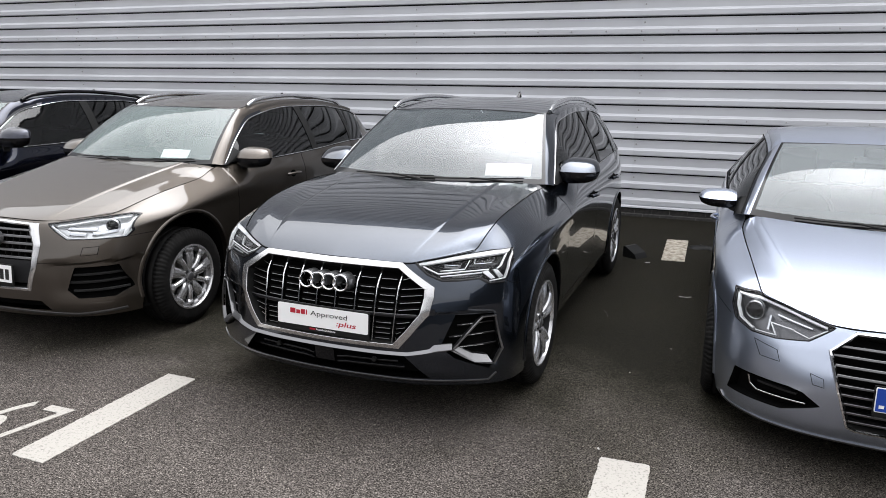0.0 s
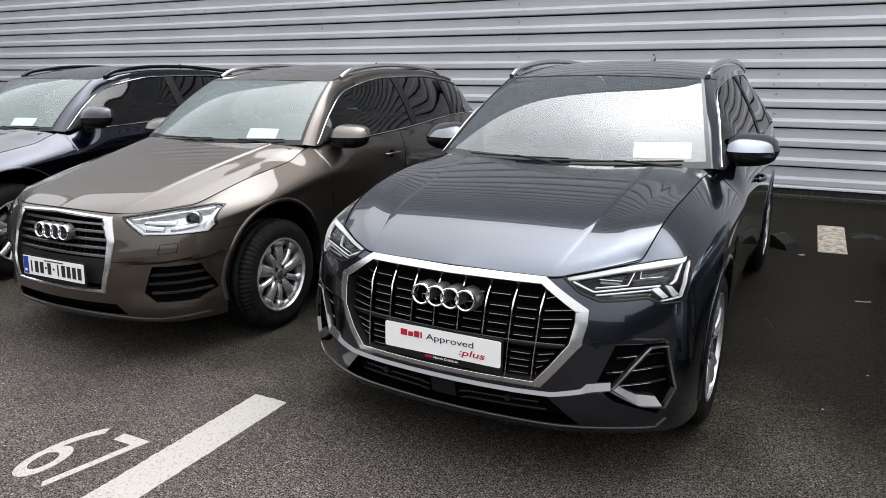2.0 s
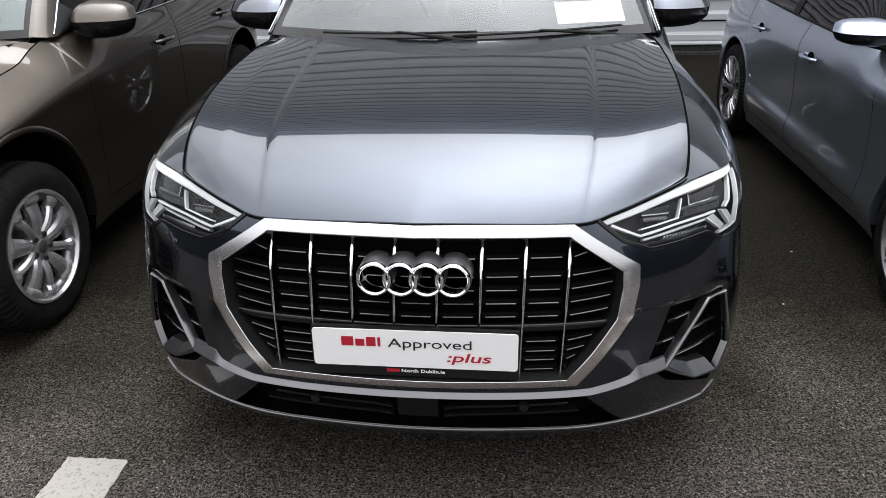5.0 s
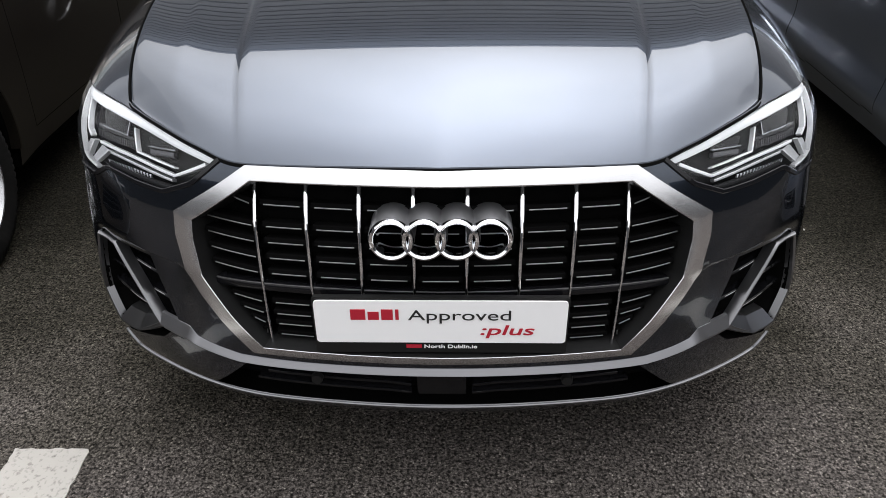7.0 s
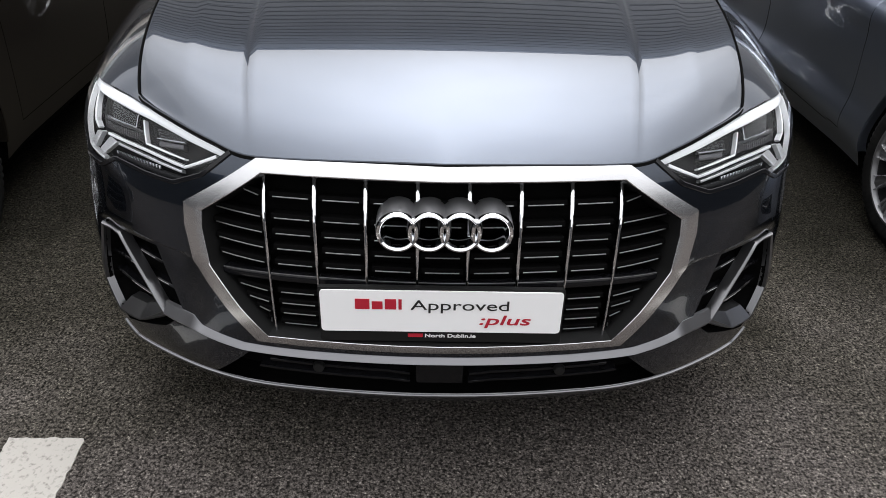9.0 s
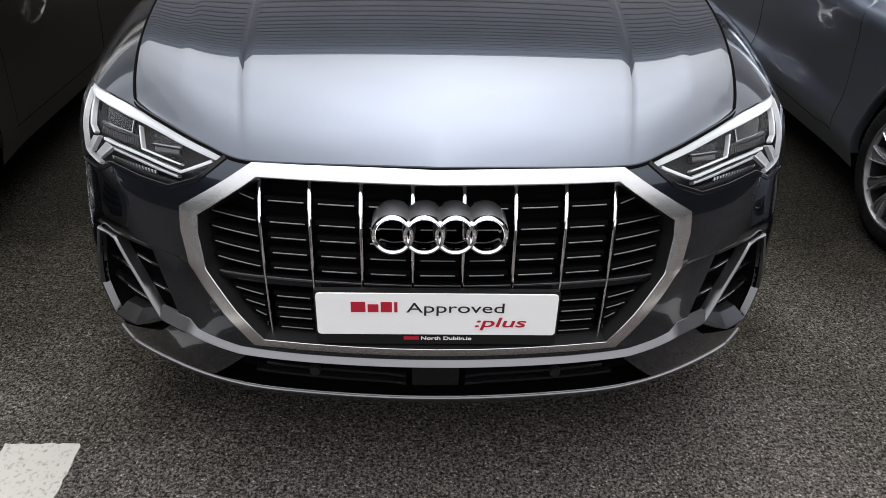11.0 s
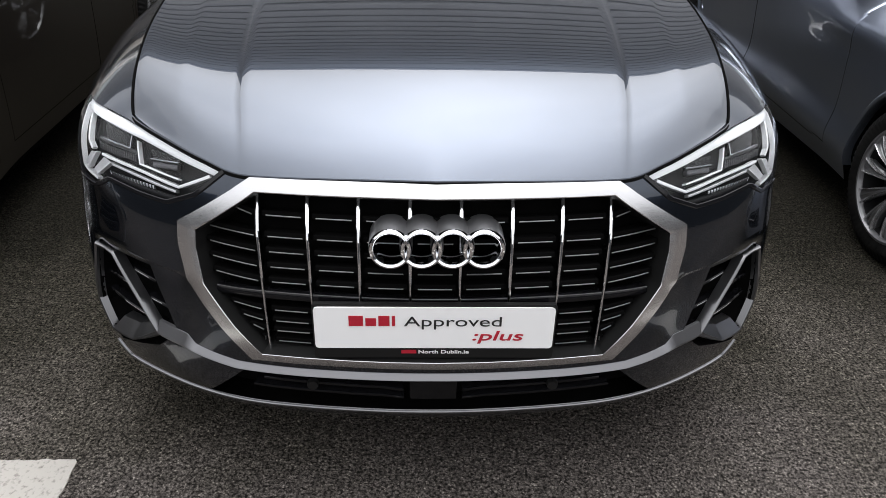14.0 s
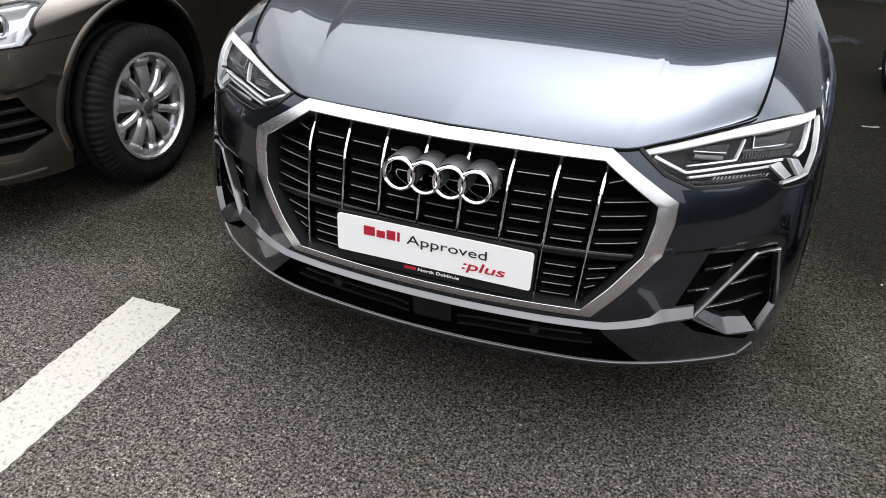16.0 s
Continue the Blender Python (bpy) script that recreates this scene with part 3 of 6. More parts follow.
def strip(bm, body, line, w, off, depth=0.02, k=8):
    """A bar of height w along a line seen from the front."""
    L = dense(line, k, False)
    T = np.gradient(L, axis=0)
    T /= np.linalg.norm(T, axis=1)[:, None]
    N = np.stack([-T[:, 1], T[:, 0]], 1) * w / 2
    rows = []
    for p, n in zip(L, N):
        rows.append([body.front(*(p + n), off - depth), body.front(*(p + n * 0.9), off - 0.1 * w), body.front(*(p + n * 0.6), off), body.front(*(p - n * 0.6), off), body.front(*(p - n * 0.9), off - 0.1 * w), body.front(*(p - n), off - depth)])
    grid(bm, rows)
    for r in (rows[0], rows[-1]):
        add(bm, r, [range(6)])
    weld(bm, 1e-5)
    bmesh.ops.recalc_face_normals(bm, faces=bm.faces)


def well(bm, body, poly, n, off0, off1):
    """Side walls of a recess behind a closed outline."""
    P = resample(poly, n, True)
    grid(bm, [[body.front(x, z, o) for o in (off0, off1)] for x, z in P], True)


def plaque(bm, body, poly, off, k=0.92, n=60):
    """A closed outline filled by rings, laid on the skin."""
    P = resample(poly, n, True)
    c = P.mean(0)
    rows = [[body.front(*(c + (p - c) * s), off) for s in (1.0, 0.75, 0.5, 0.25, 0.02)] for p in P]
    grid(bm, rows, True)
    weld(bm, 1e-4)
    bmesh.ops.recalc_face_normals(bm, faces=bm.faces)


def tyre_profile(R, r, w):
    h = R - r
    return [(r, -0.44 * w), (r + 0.012, -0.47 * w), (r + 0.25 * h, -0.5 * w), (r + 0.55 * h, -0.515 * w), (r + 0.8 * h, -0.485 * w), (R - 0.012, -0.42 * w), (R - 0.003, -0.36 * w),
            (R - 0.001, -0.25 * w), (R - 0.009, -0.245 * w), (R - 0.009, -0.215 * w), (R, -0.21 * w), (R, -0.05 * w), (R - 0.009, -0.045 * w), (R - 0.009, -0.01 * w), (R, -0.005 * w),
            (R, 0.2 * w), (R - 0.009, 0.205 * w), (R - 0.009, 0.24 * w), (R - 0.001, 0.245 * w), (R - 0.003, 0.36 * w), (R - 0.012, 0.42 * w), (R - 0.035, 0.47 * w), (r + 0.5 * h, 0.51 * w), (r, 0.44 * w)]


def spoke_set(rim, material, style, r):
    """Spokes in the wheel's own frame: x outward, faces at x = 0."""
    def bar(*args, face=material):
        bm = bmesh.new()
        spoke(bm, *args)
        bmesh.ops.recalc_face_normals(bm, faces=bm.faces)
        part("spoke", bm, face, rim, "", 14)

    def spoke(bm, a0, a1, r0, r1, w0, w1, x0, x1, th=0.035):
        pts = []
        for t in np.linspace(0, 1, 6):
            a, rr, w, x = a0 + (a1 - a0) * t, r0 + (r1 - r0) * t, w0 + (w1 - w0) * t, x0 + (x1 - x0) * t + 0.012 * math.sin(math.pi * t)
            c, s = math.cos(a), math.sin(a)
            row = []
            for k, dx in ((-0.5, -0.011), (-0.30, -0.002), (0.0, 0.003), (0.30, -0.002), (0.5, -0.011), (0.42, -th), (-0.42, -th), (-0.5, -0.011)):
                row.append((x + dx, rr * c - k * w * s, rr * s + k * w * c))
            pts.append(row)
        grid(bm, pts)
        for row in (pts[0], pts[-1]):
            add(bm, row[:-1], [range(7)])
    if style == "ten":
        for k in range(10):
            a = 2 * math.pi * k / 10 + 0.2
            if k % 2:
                # ridged spoke, narrow and flaring into the rim
                bar(a, a + 0.02, 0.046, r * 0.80, 0.036, 0.036, -0.018, -0.008)
                bar(a + 0.02, a + 0.02, r * 0.74, r - 0.001, 0.034, 0.092, -0.013, -0.008)
            else:
                # flat blade with a broad foot
                bar(a, a + 0.05, 0.046, r * 0.84, 0.044, 0.080, -0.018, -0.008)
                bar(a + 0.05, a + 0.05, r * 0.78, r - 0.001, 0.074, 0.125, -0.013, -0.008)
        bm = bmesh.new()
        revolve(bm, [(r - 0.001, -0.004), (r - 0.008, -0.010), (r - 0.027, -0.020), (r - 0.029, -0.050)], 60)
        part("rim_face", bm, BARREL, rim, "", 30)
    elif style == "five_y":
        for k in range(10):
            a = 2 * math.pi * k / 10
            bar(a, a, 0.05, r - 0.004, 0.024, 0.056, -0.022, -0.004)
            bar(a + 0.07, a + 0.135, 0.07, r - 0.004, 0.005, 0.008, -0.014, 0.003, 0.02, face=ALLOY)
            bar(a - 0.07, a - 0.135, 0.07, r - 0.004, 0.004, 0.006, -0.014, 0.003, 0.02, face=ALLOY)
    else:
        for k in range(5):
            a = 2 * math.pi * k / 5 + math.pi / 2
            for d in (-1, 1):
                bar(a + d * 0.16, a + d * 0.20, 0.055, r - 0.004, 0.042, 0.052, -0.02, -0.002)
            bar(a, a, 0.05, 0.12, 0.05, 0.03, -0.02, -0.012)


WHEELS = {}


def wheel(car, key, style, R, r, w, material, x, y):
    """One wheel: alloy rim with tyre, cap, bolts and disc under it. The outer face looks to +x; mirrored on the other side by a half turn."""
    if key not in WHEELS:
        bm = bmesh.new()
        revolve(bm, [(r + 0.004, -0.004), (r + 0.006, 0.006), (r - 0.004, 0.008), (r - 0.010, 0.0), (r - 0.013, -0.012)], 64)
        revolve(bm, [(0.001, -0.012), (0.03, -0.012), (0.036, -0.014), (0.062, -0.018), (0.07, -0.03), (0.07, -0.08)], 40)
        weld(bm, 1e-5)
        bmesh.ops.recalc_face_normals(bm, faces=bm.faces)
        rim = part("wheel", bm, material, None, smooth=32)
        bm = bmesh.new()
        revolve(bm, [(r - 0.013, -0.012), (r - 0.022, -0.05), (r - 0.03, -0.12), (r - 0.028, -0.19), (0.03, -0.19)], 64)
        part("rim_barrel", bm, LAMP_DARK, rim, "", 40)
        spoke_set(rim, material, style, r - 0.008)
        bm = bmesh.new()
        revolve(bm, [(a, b - 0.5 * w + 0.012) for a, b in tyre_profile(R, r, w)], 288)
        # grooves across both shoulders
        for v in bm.verts:
            rr = math.hypot(v.co.y, v.co.z)
            k = round(math.atan2(v.co.z, v.co.y) / (2 * math.pi) * 288)
            edge = abs(v.co.x - 0.012 + 0.5 * w) > 0.23 * w
            if rr > R - 0.04 and edge and k % 4 == 0:
                v.co.y *= 1 - 0.009 / rr
                v.co.z *= 1 - 0.009 / rr
        part("tyre", bm, RUBBER, rim, "black rubber tyre", 40)
        bm = bmesh.new()
        revolve(bm, [(0.001, -0.006), (0.026, -0.007), (0.030, -0.011), (0.030, -0.02)], 32)
        part("centre_cap", bm, LAMP_GREY, rim, "", 40)
        for k in range(5):
            a = 2 * math.pi * (k + 0.5) / 5 + 0.31
            bm = bmesh.new()
            revolve(bm, [(0.001, -0.007), (0.009, -0.007), (0.012, -0.011), (0.012, -0.03)], 10)
            b = part("wheel_bolt", bm, LAMP_DARK, rim)
            b.location = (0, 0.052 * math.cos(a), 0.052 * math.sin(a))
        bm = bmesh.new()
        revolve(bm, [(0.05, -0.075), (0.06, -0.062), (r * 0.68, -0.062), (r * 0.68, -0.085), (0.07, -0.085)], 48)
        part("brake_disc", bm, STEEL, rim, "", 30)
        rim.parent = car
        WHEELS[key] = rim
        first = rim
    else:
        first = copy_thing(WHEELS[key], Matrix())
        first.parent = car
    first.matrix_basis = pose(x, y, R, 0, 0, 0 if x > 0 else 180)
    return first


def ruled(A, B, s, w, bulge=0.0, toward=(1, 0, 0), mid=None):
    """Surface between two point curves, swelling by bulge in the middle."""
    a, b = A(s), B(s)
    k = 4 * w * (1 - w) * bulge
    return a * (1 - w) + b * w + Vector(toward) * k


def panel(bm, f, s0, s1, w0, w1, n, m, off=0.0):
    rows = []
    for s in np.linspace(s0, s1, n):
        row = []
        for w in np.linspace(w0, w1, m):
            p = f(s, w)
            if off:
                e = 1e-3
                nrm = (f(s + e, w) - f(s - e, w)).cross(f(s, w + e) - f(s, w - e)).normalized()
                p = p + nrm * off
            row.append(p)
        rows.append(row)
    grid(bm, rows)


def curve(*pts):
    P = np.asarray(pts, float)
    L = np.concatenate([[0], np.cumsum(np.linalg.norm(np.diff(P, axis=0), axis=1))])
    L /= L[-1]

    def at(s):
        s = min(max(s, -0.02), 1.02)
        return Vector([float(pchip(L, P[:, k], [s])[0]) for k in range(3)])
    # tabulated for speed
    T = [at(s) for s in np.linspace(0, 1, 121)]

    def fast(s):
        q = min(max(s, 0.0), 1.0) * 120
        i = min(int(q), 119)
        return T[i].lerp(T[i + 1], q - i)
    return fast


def cabin(car, c, paint_mat, screen, body):
    """Glasshouse: windscreen, roof, side panes, pillars, rails, rear, and the seats behind the glass."""
    hw, ry0, ry1 = c["roof_half"], c["roof_y"][0], c["roof_y"][1]
    zr, cowl = c["roof_z"], c["cowl"]
    # curves for the +x half
    a_foot, a_head = Vector(c["a_foot"]), Vector(c["a_head"])
    roof_mid = ry0 + 0.45 * (ry1 - ry0)
    belt = curve(*[(p.x - 0.004, p.y, p.z + 0.004) for p in [body.at(y) for y in np.linspace(c["belt_y"][0], c["belt_y"][1], 9)]])
    broad = c.get("pillar_broad", 0.0)
    top = curve(a_foot + Vector((0.036 + broad, 0.055 + broad, -0.012)), a_foot.lerp(a_head, 0.5) + Vector((0.042 + 0.5 * broad, 0.042 + 0.5 * broad, 0.002)), a_head + Vector((0.05, 0.09, -0.042)),
                (hw + 0.055, ry0 + 0.75, zr - 0.075), (hw + 0.04, roof_mid + 0.45, zr - 0.085), (hw + 0.02, ry1 - 0.25, zr - 0.12), tuple(Vector(c["d_head"])), tuple(Vector(c["d_foot"])))

    # windscreen surface
    foot = lambda t: Vector((a_foot.x * t, cowl[0] + (a_foot.y - cowl[0]) * t * t, cowl[1] + (a_foot.z - cowl[1]) * t * t))
    head = lambda t: Vector((a_head.x * t, ry0 + (a_head.y - ry0) * t * t, roof_height(c, a_head.x * t, ry0 + (a_head.y - ry0) * t * t)))

    def ws(s, w):
        t = 2 * s - 1
        return ruled(foot, head, t, w, c.get("screen_bulge", 0.090) * (1 - 0.55 * t * t), (0, -0.45, 0.9))

    def side(s, w):
        return ruled(belt, top, s, w, c.get("side_bulge", 0.035))
    s1, s2, s3, s4 = c["panes"]
    for sg in (1, -1):
        def fs(s, w, sg=sg):
            p = side(s, w)
            return Vector((sg * p.x, p.y, p.z))

        def sheet(name, mat_, pieces, off, label="", parent=car):
            bm = bmesh.new()
            for a, b, w0, w1 in pieces:
                panel(bm, fs, a, b, w0, w1, 18, 8, off * sg)
            bmesh.ops.recalc_face_normals(bm, faces=bm.faces)
            return part(name, bm, mat_, parent, label, 40)
        sheet("pillar_frame", paint_mat, [(c["a_share"], 1, 0.93, 1.0), (s4, 1, 0, 0.93)], 0.0)
        sheet("pillar_seal", c.get("seal_material", BLACK), [(0, c["a_share"], 0.93, 1.0)], 0.0)
        for piece in ((0, s1, 0, 0.93), (s2, s2 + 0.035, 0, 0.93), (s3, s3 + 0.02, 0, 0.93)):
            sheet("window_seal", BLACK, [piece], 0.001)
        sheet("side_window", WINDOW, [(s1 - 0.012, s2 + 0.012, -0.03, 0.955)], -0.003)
        sheet("side_window", WINDOW, [(s2 + 0.023, s3 + 0.01, -0.03, 0.955)], -0.003)
        sheet("quarter_window", WINDOW, [(s3 + 0.012, s4 + 0.012, -0.03, 0.955)], -0.003)
        if c.get("trim", True):
            bm = bmesh.new()
            pts = [fs(s, 0.0) + Vector((sg * 0.006, 0, 0.004)) for s in np.linspace(0.005, s4, 30)] + [fs(s, 0.945) + Vector((sg * 0.004, 0, 0)) for s in np.linspace(s4, 0.005, 40)]
            tube(bm, pts, c.get("trim_r", 0.004), 6)
            part("window_trim", bm, c.get("trim_material", SATIN), car, "slim window surround trim", 60)
        # A pillar between windscreen and side
        bm = bmesh.new()
        rows = []
        full = c.get("pillar_bulge", 1.0)
        for t in np.linspace(0, 1, 24):
            e = ws(1.0, t)
            g = top(t * c["a_share"])
            rows.append([Vector((sg * p.x, p.y, p.z)) for p in (e, e.lerp(g, 0.15) + full * Vector((0.006, -0.004, 0.002)), e.lerp(g, 0.4) + full * Vector((0.010, -0.006, 0.001)), e.lerp(g, 0.7) + full * Vector((0.009, -0.004, 0.0)), g)])
        grid(bm, rows)
        bmesh.ops.recalc_face_normals(bm, faces=bm.faces)
        part("a_pillar", bm, c.get("pillar_material", paint_mat), car, "", 50)
        # roof edge above the side panes
        bm = bmesh.new()
        rows = []
        for t in np.linspace(0, 1, 40):
            y = a_head.y + (ry1 - a_head.y) * t
            q = t * (c["roof_share"][1] - c["a_share"]) + c["a_share"]
            g = top(q)
            e = Vector((hw, g.y, roof_height(c, hw, g.y)))
            if not rows:
                # corner that closes on the A pillar
                rows.append([Vector((sg * p.x, p.y, p.z)) for p in (a_head, a_head.lerp(g, 0.4) + full * Vector((0.010, -0.006, 0.001)), a_head.lerp(g, 0.7) + full * Vector((0.009, -0.004, 0.0)), g)])
            rows.append([Vector((sg * p.x, p.y, p.z)) for p in (e, e.lerp(g, 0.4) + Vector((0.012, 0, 0.014)), e.lerp(g, 0.75) + Vector((0.01, 0, 0.01)), g)])
        grid(bm, rows)
        bmesh.ops.recalc_face_normals(bm, faces=bm.faces)
        part("roof_edge", bm, paint_mat, car, "", 50)
        if c.get("rails"):
            bm = bmesh.new()
            y0, y1 = c["rails"]
            pts, rs = [], []
            for t in np.linspace(0, 1, 30):
                y = y0 + (y1 - y0) * t
                lift = 0.03 * min(1.0, min(t, 1 - t) / 0.07) ** 0.7
                pts.append((sg * (hw + 0.012), y, roof_height(c, hw, y) + lift))
                rs.append(0.017)
            tube(bm, pts, rs, 10)
            part("roof_rail", bm, c.get("rail_material", SATIN), car, c.get("rail_label", "satin silver roof rail"), 60)
        # mirror
        mirror(car, c, sg, paint_mat)
    # roof panel
    bm = bmesh.new()
    rows = []
    for x in np.linspace(-hw, hw, 25):
        y0 = ry0 + (a_head.y - ry0) * (x / hw) ** 2
        rows.append([(x, y0 + (ry1 - y0) * t, roof_height(c, x, y0 + (ry1 - y0) * t)) for t in np.linspace(0, 1, 30)])
    grid(bm, rows)
    part("roof", bm, paint_mat, car, "", 50)
    if c["aerial_y"]:
        bm = bmesh.new()
        ay = c["aerial_y"]
        az = roof_height(c, 0, ay)
        grid(bm, [[(s * w, ay + d * 0.9, az + h) for s in (-1, -0.4, 0.4, 1)] for d, h, w in ((-0.06, 0.0, 0.016), (0.0, 0.028, 0.014), (0.035, 0.058, 0.008), (0.05, 0.062, 0.004), (0.055, 0.0, 0.016))])
        part("aerial", bm, BLACK_GLOSS, car, "", 60)
    bm = bmesh.new()
    panel(bm, ws, 0.014, 0.986, 0.06, 0.975, 40, 24)
    bmesh.ops.recalc_face_normals(bm, faces=bm.faces)
    # pale film: mist on the silver car, painted sky sheen on the others
    glass_ob = part("windscreen", bm, screen, car, "laminated windscreen with a pale film", 60)
    glass_ob.visible_shadow = False
    bm = bmesh.new()
    for a, b, w0, w1 in ((0, 0.014, 0, 1), (0.986, 1, 0, 1), (0.014, 0.986, 0, 0.06), (0.014, 0.986, 0.975, 1)):
        panel(bm, ws, a, b, w0, w1, 30, 10)
    bmesh.ops.recalc_face_normals(bm, faces=bm.faces)
    part("windscreen_border", bm, BLACK_GLOSS, car, "", 60)
    # sensor housing and interior mirror
    bm = bmesh.new()
    p = ws(0.5, 0.90)
    box(bm, (-0.06, p.y + 0.02, p.z - 0.07), (0.06, p.y + 0.12, p.z - 0.01), 0.015)
    box(bm, (-0.11, p.y + 0.12, p.z - 0.14), (0.11, p.y + 0.15, p.z - 0.07), 0.015)
    part("interior_mirror", bm, INTERIOR, car)
    # tailgate and rear glass
    bm = bmesh.new()
    dh, df = Vector(c["d_head"]), Vector(c["d_foot"])
    rows = []
    for x in np.linspace(-1, 1, 21):
        r0 = Vector((x * hw, ry1, roof_height(c, x * hw, ry1)))
        r1 = Vector((x * dh.x, dh.y + 0.06 * (1 - x * x), dh.z))
        r2 = Vector((x * df.x, df.y + 0.10 * (1 - x * x), df.z - 0.09))
        rows.append([r0, r0.lerp(r1, 0.5), r1, r1.lerp(r2, 0.5), r2])
    grid(bm, rows)
    part("tailgate", bm, paint_mat, car, "", 50)
    bm = bmesh.new()
    rows = []
    for x in np.linspace(-0.85, 0.85, 15):
        r1 = Vector((x * dh.x, dh.y + 0.06 * (1 - x * x) + 0.006, dh.z))
        r2 = Vector((x * df.x, df.y + 0.10 * (1 - x * x) + 0.006, df.z))
        rows.append([r1.lerp(r2, t) for t in (0.08, 0.5, 0.95)])
    grid(bm, rows)
    part("rear_window", bm, BLACK_GLOSS, car, "dark rear window", 50)
    # interior
    zf = c["a_foot"][2]
    yd = cowl[0] + 0.30
    bm = bmesh.new()
    rows = [[(x, y + 0.05 * (x / 0.7) ** 2, z) for y, z in ((cowl[0] + 0.03, cowl[1] - 0.012), (yd + 0.10, cowl[1] - 0.005), (yd + 0.36, cowl[1] + 0.005), (yd + 0.46, cowl[1] - 0.04), (yd + 0.46, 0.65), (yd + 0.2, 0.4))] for x in np.linspace(-0.70, 0.70, 12)]
    grid(bm, rows)
    part("dashboard", bm, INTERIOR, car, "dark dashboard top", 40)
    bm = bmesh.new()
    box(bm, (-0.72, cowl[0] + 0.3, 0.28), (0.72, ry1, 0.36))
    part("cabin_floor", bm, INTERIOR, car)
    for x in (-0.37, 0.37):
        seat(car, x, yd + 1.05, zr)
    bm = bmesh.new()
    box(bm, (-0.66, ry1 - 1.0, 0.36), (0.66, ry1 - 0.45, 0.62), 0.05)
    box(bm, (-0.66, ry1 - 0.55, 0.6), (0.66, ry1 - 0.40, 1.12), 0.05, Matrix.Translation((0, 0, 0)))
    for x in (-0.4, 0.0, 0.4):
        box(bm, (x - 0.12, ry1 - 0.52, 1.14), (x + 0.12, ry1 - 0.42, 1.30), 0.035)
    bmesh.ops.translate(bm, verts=bm.verts, vec=(0, 0, min(0.0, zr - 1.585)))
    part("rear_bench", bm, SEAT, car, "", 40)
    # steering wheel on the car's right
    bm = bmesh.new()
    m = Matrix.Translation((-0.37, yd + 0.56, cowl[1] - 0.06)) @ Euler((radians(66), 0, 0)).to_matrix().to_4x4()
    tube(bm, [m @ Vector((0.185 * math.cos(a), 0.185 * math.sin(a), 0)) for a in np.linspace(0, 2 * math.pi, 40, endpoint=False)], 0.016, 8, True)
    box(bm, (-0.07, -0.06, -0.03), (0.07, 0.05, 0.02), 0.02, m)
    box(bm, (-0.18, -0.02, -0.012), (0.18, 0.02, 0.008), 0.006, m)
    part("steering_wheel", bm, INTERIOR, car, "", 40)
    return ws


def roof_height(c, x, y):
    ry0, ry1 = c["roof_y"]
    t = (y - ry0) / (ry1 - ry0)
    hump = c["roof_arc"]
    return c["roof_z"] - hump[0] * max(0.0, 0.42 - t) ** 2 / 0.1764 - hump[1] * max(0.0, t - 0.42) ** 2 / 0.3364 - c.get("roof_crown", 0.05) * (x / c["roof_half"]) ** 2


def seat(car, x, y, zr):
    bm = bmesh.new()
    low = min(0.0, zr - 1.585)
    box(bm, (x - 0.25, y - 0.48, 0.42), (x + 0.25, y + 0.05, 0.62), 0.06)
    m = Matrix.Translation((x, y + 0.03, 0.58)) @ Euler((radians(-14), 0, 0)).to_matrix().to_4x4()
    box(bm, (-0.24, -0.07, 0.0), (0.24, 0.07, 0.60), 0.06, m)
    box(bm, (-0.13, -0.05, 0.66), (0.13, 0.05, 0.86), 0.045, m)
    for dx in (-0.05, 0.05):
        box(bm, (dx - 0.006, -0.006, 0.58), (dx + 0.006, 0.006, 0.68), 0, m)
    bmesh.ops.translate(bm, verts=bm.verts, vec=(0, 0, low))
    part("front_seat", bm, SEAT, car, "", 40)


